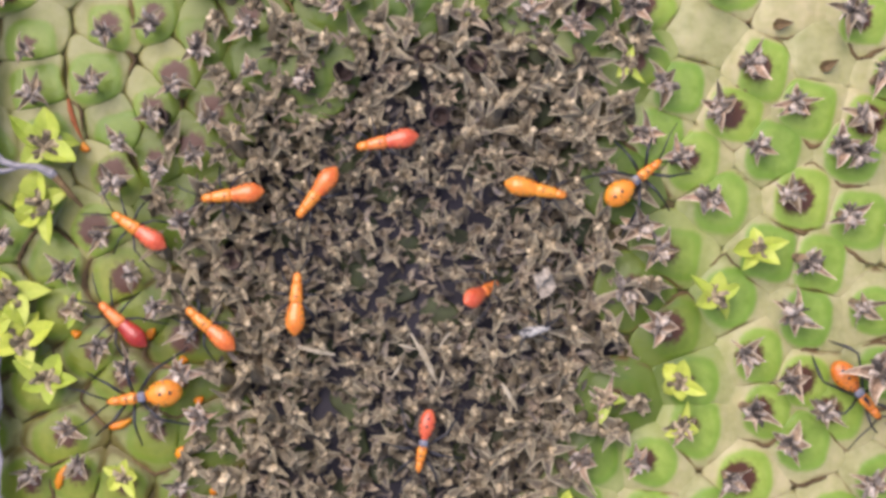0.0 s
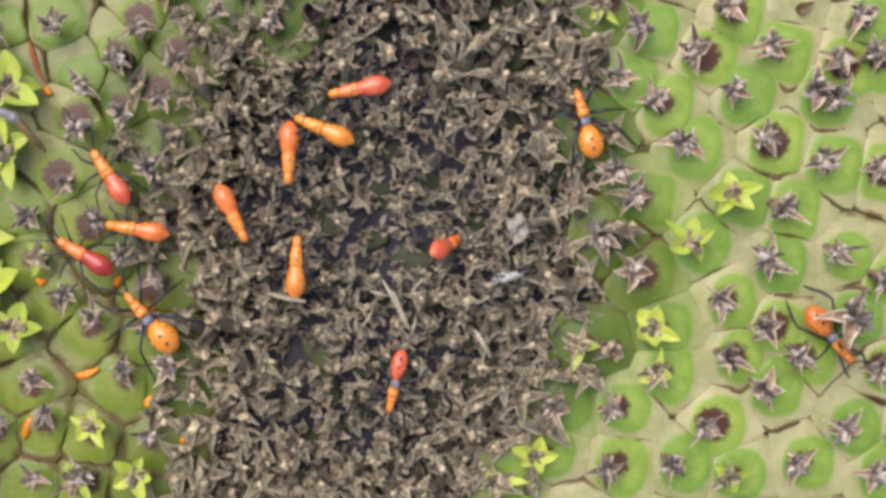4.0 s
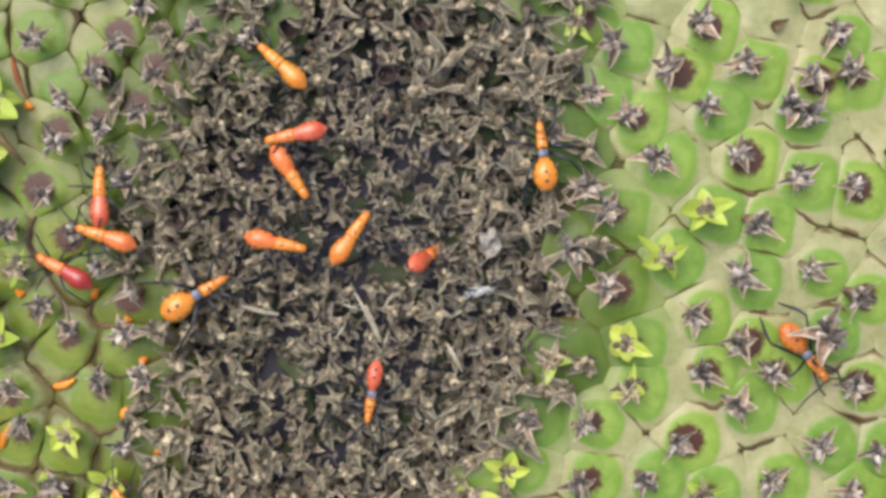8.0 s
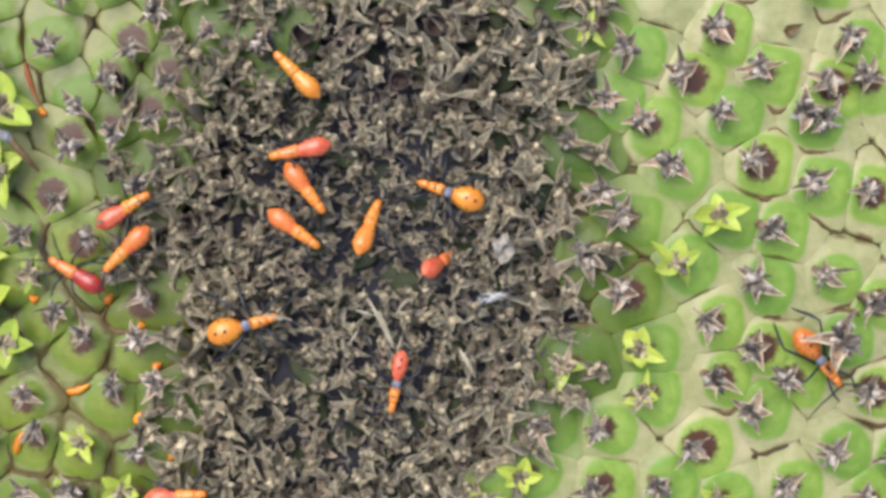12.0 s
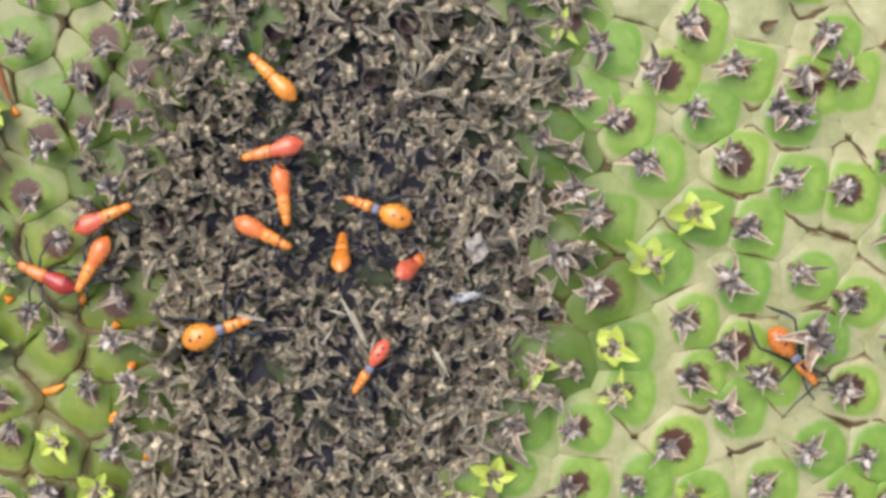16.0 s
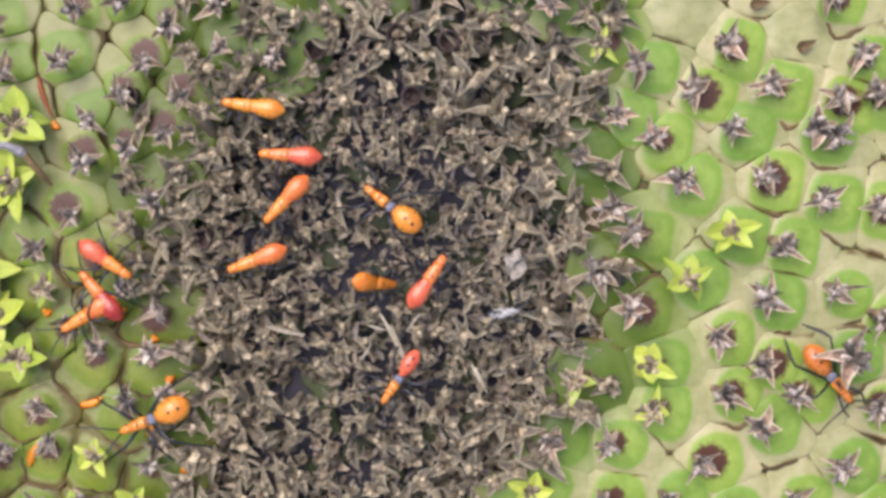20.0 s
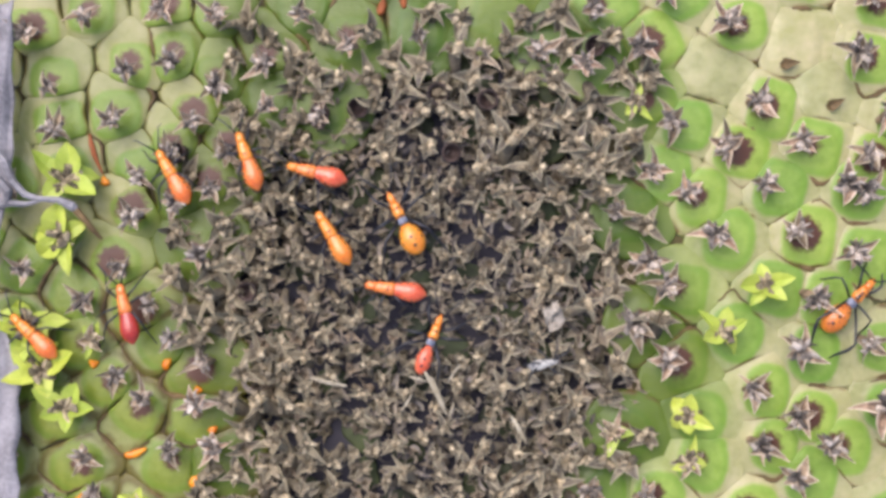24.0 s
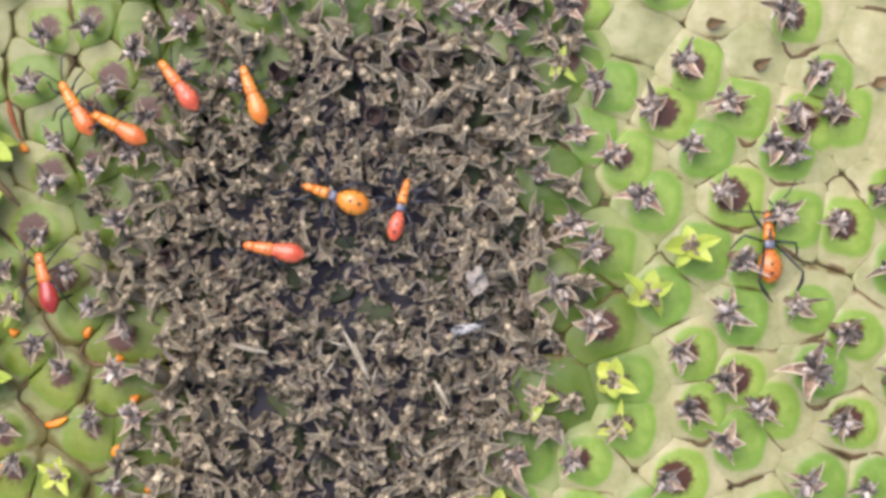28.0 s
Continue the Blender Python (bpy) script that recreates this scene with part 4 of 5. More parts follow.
def bug(name, stout, shells, label, width=1.0, legs=1.0, spots=True, size=1.0, thick=1.0, striding=False):
    root = new(name)
    root.scale = (size, size, size)
    belly, fore, face = shells
    if stout:
        egg = lambda f: 1.52 * width * math.sin(math.pi * f ** 0.85) ** 0.62
        x0, x1 = -2.3, 1.55
    else:
        egg = lambda f: width * float(np.interp(f, (0, 0.06, 0.15, 0.28, 0.42, 0.58, 0.78, 1), (0.08, 0.36, 0.74, 1.08, 1.18, 1.13, 0.96, 0.78)))
        x0, x1 = -2.35, 1.75
    part("abdomen", sheet("abdomen", *body(ridged(x0, x1, egg, 7, 0.03 if stout else 0.035), 0.72), belly, smooth=True), root)
    if stout:
        part("wing_pads", sheet("wing_pads", *body([(1.3, 0.4, 0.35), (1.5, 0.56, 0.4), (1.85, 0.54, 0.38), (2.1, 0.42, 0.3), (2.2, 0.25, 0.3)], 0.6), SLATE, smooth=True), root, label="slate-grey wing pads")
        part("thorax", sheet("thorax", *body([(2.05, 0.35, 0.2), (2.2, 0.52, 0.25), (2.55, 0.62, 0.28), (2.9, 0.58, 0.28), (3.1, 0.50, 0.26), (3.25, 0.53, 0.26), (3.6, 0.54, 0.24), (3.85, 0.42, 0.22), (3.92, 0.2, 0.2)], 0.75), fore, smooth=True), root)
        part("head", sheet("head", *body([(3.8, 0.25, 0.2), (3.95, 0.42, 0.2), (4.3, 0.46, 0.2), (4.6, 0.40, 0.16), (5.0, 0.26, 0.08), (5.25, 0.1, 0.0)], 0.8), face, smooth=True), root)
    else:
        part("thorax", sheet("thorax", *body([(1.4, 0.5, 0.08), (1.55, 0.80, 0.1), (1.95, 0.81, 0.14), (2.15, 0.76, 0.16), (2.5, 0.77, 0.18), (2.8, 0.71, 0.2), (3.0, 0.67, 0.2), (3.4, 0.68, 0.2), (3.75, 0.6, 0.2), (3.9, 0.4, 0.2)], 0.8), fore, smooth=True), root)
        part("head", sheet("head", *body([(3.7, 0.35, 0.2), (3.85, 0.54, 0.2), (4.25, 0.56, 0.18), (4.6, 0.50, 0.14), (4.92, 0.38, 0.08), (5.1, 0.16, 0.05)], 0.8), face, smooth=True), root)
    for sgn in (-1, 1):
        part("eye", sheet("eye", *[q for q in blob(0.13, 0.13, 0.13, 3)], BLACK, smooth=True), root, place(4.25, sgn * 0.42, 0.3), "tiny black eye")
    if spots:
        top = 1.12 * width if stout else 0.86 * width
        for sx, r in ((-0.35, 0.27), (-1.2, 0.24)) if stout else ((-0.2, 0.14), (-0.9, 0.13)):
            f = 1 - abs(sx + 0.4) * (0.10 if stout else 0.16)
            part("spot", sheet("spot", *blob(r, r * 0.95, 0.13, 5), BLACK, smooth=True), root, place(sx, 0.0, top * f * (0.98 if stout else 0.93)), "black spot")
        for sgn in (-1, 1):
            for sx in (0.9, 0.1, -0.7):
                w = egg((sx - x0) / (x1 - x0))
                part("spot", sheet("spot", *blob(0.1, 0.09, 0.07, 6), BLACK, smooth=True), root, place(sx, sgn * w * 0.8, 0.12 + 0.72 * w * 0.6), "black spot")
        if striding:        # rows of small spots, and a dark patch on the forebody
            for sgn in (-1, 1):
                for sx, sy in ((0.6, 0.35), (-0.1, 0.45), (-0.8, 0.42), (-1.5, 0.3), (1.1, 0.2)):
                    part("spot", sheet("spot", *blob(0.11, 0.09, 0.09, 7), BLACK, smooth=True), root, place(sx, sgn * sy, 0.72 * egg((sx - x0) / (x1 - x0)) * 0.9 + 0.06), "black spot")
            part("shield_mark", sheet("shield_mark", *blob(0.45, 0.22, 0.12, 8), BLACK, smooth=True), root, place(2.6, 0, 0.68), "black mark")
            part("brow", sheet("brow", *blob(0.30, 0.32, 0.22, 9), BLACK, smooth=True), root, place(4.85, 0, 0.12), "black front of the head")
        for sx, w in ((2.3, 0.34), (3.15, 0.28)):
            part("stripe", sheet("stripe", *tube([(0, -w, -0.09), (0, 0, 0), (0, w, -0.09)], (0.05, 0.07, 0.05), 5), BLACK, smooth=True), root, place(sx, 0, 0.80 if sx < 3 else 0.66), "thin dark stripe")
    k = legs
    for sgn in (-1, 1):
        for x, sweep, out, reach in ((3.3, 0.75, 2.0, 2.3), (2.5, 0.05, 2.0, 2.2), (1.9, -0.75, 2.7, 3.2)):
            if striding:        # front, middle and hind leg: hip, thigh, knee, shin, foot
                pts = {3.3: [(0, 0, 0), (0.7, 0.5, 0.6), (1.5, 0.8, 0.7), (2.1, 0.75, 0.2), (2.7, 0.6, -0.5), (3.0, 0.6, -0.6)],
                       2.5: [(-0.5, 0, 0), (-0.4, 1.1, 0.7), (-0.3, 2.2, 0.8), (-0.9, 2.6, 0.3), (-1.6, 2.9, -0.6), (-1.9, 3.1, -0.7)],
                       1.9: [(0, 0, 0), (-1.8, 0.9, 0.8), (-3.6, 1.85, 1.0), (-4.5, 1.6, 0.7), (-5.5, 1.0, -0.3), (-6.1, 0.7, -0.6)]}[x]
                pts = [(u, sgn * v, w) for u, v, w in pts]
                radii = (0.13, 0.15, 0.13, 0.20, 0.13, 0.05) if x == 1.9 else (0.13, 0.15, 0.12, 0.12, 0.10, 0.05)
            else:
                pts = leg_line(sgn, sweep, out * k, 0.9, reach * k, -1.3)
                radii = [r * thick * (1.0 if stout else 0.85) for r in (0.16, 0.19, 0.15, 0.13, 0.11, 0.06)]
            part("leg", sheet("leg", *tube(pts, radii, 6), BLACK, smooth=True), root, place(x, sgn * 0.42, 0.05), "thin blue-black leg")
        part("antenna", sheet("antenna", *tube([(0, 0, 0), (0.9, sgn * 0.5, 0.5), (2.4, sgn * 1.4, 0.6), (4.0 * k, sgn * 1.9, 0.1)], (0.09, 0.1, 0.085, 0.05), 5), BLACK, smooth=True), root, place(4.9, sgn * 0.15, 0.1), "thin black antenna")
    return tagged(root, label, "bug", "bugs on the flower head")


bug_a = bug("red_bug", False, (RED, VERMILION, ORANGE), "slender red bug nymph with an orange forebody on withered florets", legs=0.68)
bug_b = bug("orange_bug", False, (VERMILION, ORANGE, ORANGE), "slender deep-orange bug nymph crawling on withered florets", legs=0.68)
bug_c = bug("orange_bug", False, (VERMILION, ORANGE, ORANGE), "slender deep-orange bug nymph with its head in the florets", legs=0.68)
bug_d = bug("orange_red_bug", False, (RED, ORANGE, ORANGE), "orange-red bug nymph crawling among green seeds", legs=0.8)
bug_e = bug("dark_red_bug", False, (CRIMSON, VERMILION, VERMILION), "dark red bug nymph with black legs among green seeds", legs=0.8, spots=False)
bug_f = bug("orange_red_bug", False, (VERMILION, ORANGE, ORANGE), "orange-red bug nymph crawling from withered florets to green seeds", legs=0.68)
bug_g = bug("orange_bug", False, (ORANGE, ORANGE, ORANGE), "bright orange bug nymph crawling over withered florets", legs=0.68)
bug_h = bug("red_bug", False, (RED, VERMILION, VERMILION), "small red bug nymph bent down into withered florets", width=1.0, legs=0.68)
bug_i = bug("amber_bug", False, (AMBER, AMBER, ORANGE), "amber-orange bug nymph crawling over withered florets", legs=0.68)
bug_j = bug("stout_orange_bug", True, (AMBER, ORANGE, ORANGE), "stout amber bug nymph with black spots and long black legs", width=0.88, legs=1.0, size=1.1)
bug_k = bug("stout_orange_bug", True, (AMBER, ORANGE, ORANGE), "stout amber bug nymph with two black spots", width=0.9, legs=1.0, size=1.18)
bug_l = bug("red_bug", True, (RED, ORANGE, ORANGE), "red bug nymph with a narrow abdomen and slate wing pads", width=0.62, legs=1.0)
bug_m = bug("black_legged_bug", True, (TAWNY, TAWNY, TAWNY), "orange bug nymph with long black legs on green seeds", width=0.82, legs=1.0, size=1.16, striding=True)
bug_n = bug("orange_red_bug", False, (RED, ORANGE, ORANGE), "orange-red bug nymph walking along green seeds", legs=0.8)

bug_o = bug("orange_bug", False, (ORANGE, ORANGE, ORANGE), "orange bug nymph coming over the rim among green seeds", legs=0.8)

# a shed skin caught in the florets
skin = new("shed_skin")
part("husk", sheet("husk", *body([(-1.6, 0.1, 0), (-1.2, 0.5, 0), (-0.3, 0.65, 0.1), (0.5, 0.5, 0.15), (1.0, 0.42, 0.2), (1.7, 0.35, 0.2), (2.1, 0.1, 0.1)], 0.6), GHOST, smooth=True), skin)
for x, a, ln in ((1.4, 60, 3.4), (1.0, 20, 4.2), (0.4, -50, 3.0), (1.2, 120, 3.2), (0.6, 165, 3.4), (-0.2, 215, 3.0)):
    q = radians(a)
    part("leg", sheet("leg", *tube([(0, 0, 0), (math.cos(q) * ln * 0.5, math.sin(q) * ln * 0.5, 0.7), (math.cos(q + 0.2) * ln, math.sin(q + 0.2) * ln, -0.3)], (0.1, 0.12, 0.05), 5), BLACK, smooth=True), skin, place(x, 0, 0.1), "thin black leg")
skin.matrix_basis = place(4.6, -4.8, 3.5, 0, 0, 12)
tagged(skin, "pale grey shed insect skin with thin black legs", "shed skin")


# ---- what moves ----
def crawl(rows, height=2.9):
    """Poses from rows of seconds, x, y in mm, heading and nose-down pitch in degrees."""
    return [(t, pose(x * MM, y * MM, height * MM, 0, pitch, heading)) for t, x, y, heading, pitch in rows]


def stride(root, rows):
    """Legs swing in turn, one stride for every 3 mm of way."""
    legs = [ob for ob in root.children if ob.name.startswith("leg")]
    way, last = 0.0, None
    track = []
    for t, m in rows:
        p = m.translation
        way += (p - last).length / MM if last is not None else 0.0
        last = p
        track.append((t, way))
    for k, leg in enumerate(legs):
        home = leg.matrix_basis.copy()
        phase = math.pi * ((k + k // 3) % 2)
        walk(leg, [(t, home @ pose(0, 0, 0, 0, 0, 13 * math.sin(2 * math.pi * w / 3.0 + phase))) for t, w in track])


def go(root, rows):
    walk(root, rows)
    stride(root, rows)


def feel(root, rows):
    """Antennae swing: rows of seconds and the turn of the one on either side, in degrees."""
    feelers = [ob for ob in root.children if ob.name.startswith("antenna")]
    for k, ob in enumerate(feelers):
        home = ob.matrix_basis.copy()
        walk(ob, [(row[0], home @ pose(0, 0, 0, 0, 0, row[1 + k])) for row in rows])


def motions():
    go(bug_a, crawl((
        (0, -10.8, 17.6, -169, 0), (0.5, -11.2, 17.2, -169, 0), (1, -11.1, 17.5, -168, 0), (2, -11.1, 17.3, -169, 0),
        (3, -11.1, 17.4, -169, 0), (5.5, -9.6, 16.6, -169, 0), (6, -9.7, 16.5, -150, 0), (6.5, -11.6, 15.0, -142, 0),
        (7, -13.9, 14.4, -149, 0), (7.5, -14.0, 14.2, -165, 0), (8, -15.0, 13.6, -168, 0), (9, -15.3, 13.2, -172, 0),
        (9.5, -15.3, 12.7, -173, 0), (10.5, -15.6, 12.5, -171, 0), (13.5, -16.1, 12.4, -166, 0), (15.5, -15.9, 12.4, -165, 0),
        (16.5, -16.1, 12.5, -166, 0), (17, -15.9, 12.4, -166, 0), (17.5, -16.0, 12.6, -166, 0), (18.5, -16.0, 12.4, -166, 0),
        (19, -15.9, 12.5, -166, 0), (19.5, -16.8, 13.3, -174, 0), (20, -18.6, 13.3, -183, 0), (20.5, -18.7, 14.3, -188, 0),
        (21, -19.1, 14.8, -193, 0), (21.5, -18.5, 14.4, -199, 0), (23.5, -21.0, 17.3, -193, 0), (24, -20.7, 17.4, -194, 0),
        (24.5, -22.9, 19.4, -201, 0), (25, -25.0, 20.6, -204, 0), (25.5, -27.0, 20.8, -218, 0), (26, -27.8, 22.2, -221, 0),
        (26.5, -28.5, 23.1, -228, 0), (27, -28.7, 22.8, -228, 0), (27.5, -28.6, 22.5, -228, 0), (28, -28.1, 22.8, -233, 0),
    )))
    go(bug_b, crawl((
        (0, -28.8, 11.3, -173, 0), (0.5, -28.9, 11.1, -173, 0), (1, -28.2, 12.3, -151, 0), (1.5, -28.2, 12.5, -147, 0),
        (2, -28.1, 12.3, -148, 0), (2.5, -28.3, 12.3, -134, 0), (3, -29.1, 11.4, -108, 0), (3.5, -28.5, 6.8, -63, 0),
        (5.5, -23.8, 1.9, -67, 0), (6.5, -23.5, 1.6, -35, 0), (7, -21.6, 0.9, -15, 0), (7.5, -20.7, 0.7, -10, 0),
        (8, -20.1, 1.1, -12, 0), (8.5, -20.3, 1.6, -16, 0), (9, -20.0, 2.5, -33, 0), (9.5, -19.8, 3.0, -35, 0),
        (10, -19.9, 3.9, -39, 0), (10.5, -19.7, 3.6, -38, 0), (11, -19.2, 2.9, -34, 0), (11.5, -19.2, 4.0, -37, 0),
        (13.5, -19.5, 3.3, -27, 0), (14, -19.6, 3.3, -25, 0), (14.5, -19.1, 3.0, -24, 0), (15, -19.4, 3.0, -24, 0),
        (17.5, -19.9, 3.5, -37, 0), (18, -20.0, 3.5, -39, 0), (18.5, -20.1, 3.3, -33, 0), (19, -19.8, 3.2, -34, 0),
        (19.5, -21.6, 3.1, -46, 0), (20, -22.5, 1.8, -159, 0), (20.5, -27.0, 3.1, -203, 0), (21, -32.5, 7.7, -215, 0),
        (21.5, -36.3, 10.0, -224, 0), (23.5, -37.5, 14.3, -235, 0), (24, -38.5, 16.0, -239, 0), (24.5, -37.4, 15.3, -232, 0),
        (25, -36.6, 15.4, -215, 0), (25.5, -37.2, 16.5, -219, 0), (26, -37.8, 18.2, -221, 0), (26.5, -38.1, 19.1, -223, 0),
        (27, -38.8, 19.3, -223, 0), (27.5, -40.4, 20.2, -232, 0), (28, -40.3, 20.0, -240, 0),
    )))
    go(bug_c, crawl((
        (0, -19.5, 12.5, -128, 0), (0.5, -19.5, 12.4, -124, 0), (1, -19.1, 12.5, -119, 0), (2.5, -19.0, 12.3, -116, 0),
        (3, -19.1, 11.6, -119, 0), (3.5, -20.1, 11.2, -110, 0), (5.5, -19.8, 10.2, -46, 0), (6, -19.9, 9.9, -51, 0),
        (6.5, -19.6, 10.1, -59, 0), (7, -19.6, 9.8, -70, 0), (7.5, -18.3, 10.4, -58, 0), (8.5, -17.8, 9.3, -56, 0),
        (9, -17.8, 8.5, -61, 0), (9.5, -17.6, 8.7, -48, 0), (10, -17.6, 8.5, -49, 0), (11.5, -17.8, 8.9, -49, 0),
        (13.5, -16.9, 8.8, -69, 0), (14, -16.9, 8.9, -69, 0), (15, -16.8, 8.8, -75, 0), (15.5, -16.5, 8.6, -81, 0),
        (16, -16.4, 8.4, -82, 0), (16.5, -16.6, 8.6, -87, 0), (17.5, -16.4, 9.0, -90, 0), (18.5, -16.4, 8.7, -87, 0),
        (19, -16.4, 8.8, -87, 0), (19.5, -16.9, 10.0, -97, 0), (20, -19.5, 9.3, -133, 0), (20.5, -21.2, 10.0, -131, 0),
        (21, -23.8, 11.6, -205, 0), (21.5, -28.4, 12.8, -195, 0), (23.5, -30.0, 15.9, -224, 0), (24, -29.8, 17.8, -250, 0),
        (24.5, -30.3, 17.6, -248, 0), (25, -32.4, 18.8, -212, 0), (25.5, -34.3, 19.3, -212, 0), (26, -33.7, 18.8, -223, 0),
        (26.5, -34.6, 19.8, -221, 0), (27, -34.5, 19.7, -218, 0), (27.5, -34.6, 19.1, -217, 0), (28, -34.7, 18.3, -208, 0),
    )))
    go(bug_d, crawl((
        (0, -39.9, 6.2, 147, 0), (0.5, -40.0, 6.0, 147, 0), (1, -39.7, 5.8, 147, 0), (1.5, -39.8, 5.7, 146, 0),
        (2, -40.4, 5.9, 149, 0), (2.5, -40.1, 6.2, 157, 0), (3, -41.7, 6.9, 153, 0), (3.5, -39.8, 6.3, 137, 0),
        (5.5, -39.5, 4.7, 103, 0), (6.5, -39.4, 4.2, 99, 0), (7, -39.4, 4.9, 97, 0), (7.5, -39.2, 4.5, 92, 0),
        (8, -39.0, 4.6, 90, 0), (9, -39.0, 4.6, 88, 0), (9.5, -39.0, 3.6, 74, 0), (10, -39.0, 3.5, 70, 0),
        (10.5, -38.8, 2.7, 64, 0), (11, -38.7, 3.5, 54, 0), (11.5, -39.1, 4.5, 42, 0), (13.5, -38.5, 4.1, 21, 0),
        (15.5, -38.3, 3.6, 24, 0), (16, -38.4, 3.8, 24, 0), (17, -38.9, 3.4, 24, 0), (17.5, -38.9, 3.6, 25, 0),
        (19, -38.9, 3.6, 24, 0), (19.5, -40.8, 3.3, 24, 0), (20, -42.7, 2.0, -34, 0), (20.5, -41.4, -2.1, -82, 0),
        (21, -42.7, -7.6, -95, 0), (21.5, -47.0, -10.8, -109, 0), (22.6, -57.5, -20.0, -166, 0), (23.5, -67.0, -24.0, -166, 0), (28, -68.0, -24.5, -166, 0),
    )))
    go(bug_e, crawl((
        (0, -41.9, -4.9, 137, 0), (0.5, -41.1, -4.1, 142, 0), (1, -42.0, -3.1, 141, 0), (2, -42.0, -3.1, 141, 0),
        (3, -42.0, -2.7, 149, 0), (3.5, -42.1, -2.9, 147, 0), (5.5, -42.0, -2.9, 154, 0), (6.5, -41.9, -3.2, 149, 0),
        (9, -41.7, -3.2, 151, 0), (9.5, -41.6, -3.3, 150, 0), (10.5, -41.8, -3.2, 149, 0), (11.5, -41.8, -3.1, 149, 0),
        (13.5, -43.3, -2.5, 152, 0), (14, -42.8, -2.5, 148, 0), (14.5, -42.7, -3.1, 152, 0), (15, -42.2, -2.9, 158, 0),
        (15.5, -42.2, -3.1, 157, 0), (16.5, -42.5, -3.0, 154, 0), (18.5, -42.3, -3.0, 155, 0), (19, -42.2, -2.9, 153, 0),
        (19.5, -42.8, -2.3, 143, 0), (20, -41.1, -4.1, 129, 0), (20.5, -43.2, -2.7, 115, 0), (21, -42.1, -3.5, 130, 0),
        (21.5, -41.5, -3.5, 139, 0), (23.5, -43.6, -1.1, 107, 0), (24, -44.2, -0.5, 104, 0), (24.5, -44.5, -0.7, 108, 0),
        (25, -44.1, -0.8, 105, 0), (25.5, -44.7, -0.5, 105, 0), (26, -44.4, -0.8, 104, 0), (26.5, -44.1, -0.6, 105, 0),
        (27, -44.5, -0.4, 105, 0), (27.5, -44.4, -0.7, 104, 0), (28, -44.1, -0.7, 104, 0),
    )))
    go(bug_f, crawl((
        (0, -31.7, -5.4, 139, 0), (0.5, -32.0, -5.5, 137, 0), (1, -32.0, -5.6, 138, 0), (1.5, -33.1, -4.7, 144, 0),
        (2, -34.4, -4.0, 140, 0), (2.5, -36.2, -1.2, 152, 0), (3, -36.4, -0.4, 167, 0), (3.5, -36.3, 0.7, 169, 0),
        (5.5, -35.1, 0.3, 177, 0), (6, -35.1, 0.5, 176, 0), (6.5, -35.4, 0.4, 168, 0), (7, -36.1, 0.5, 162, 0),
        (7.5, -36.3, 0.4, 159, 0), (8, -36.9, 1.0, 162, 0), (8.5, -36.8, 1.4, 168, 0), (9, -36.8, 1.1, 175, 0),
        (9.5, -36.4, 0.9, 179, 0), (10, -35.8, 0.4, 184, 0), (10.5, -35.2, 0.6, 192, 0), (11, -34.9, 1.2, 203, 0),
        (11.5, -35.6, 2.0, 215, 0), (13.5, -37.8, 0.1, 240, 0), (14, -37.9, 0.1, 240, 0), (15.5, -37.5, 0.1, 240, 0),
        (16.5, -37.8, 0.4, 241, 0), (17, -37.9, 0.0, 239, 0), (18, -38.1, 0.3, 241, 0), (19, -38.0, 0.3, 240, 0),
        (19.5, -37.9, -0.9, 225, 0), (20, -42.2, -4.4, 212, 0), (20.5, -48.9, -6.0, 204, 0), (21, -54.2, -5.0, 180, 0),
        (23, -54.5, -2.8, 137, 0), (25.5, -54.5, -2.8, 137, 0), (26.7, -62.0, 3.5, 137, 0), (28, -70.0, 10.0, 137, 0),
    )))
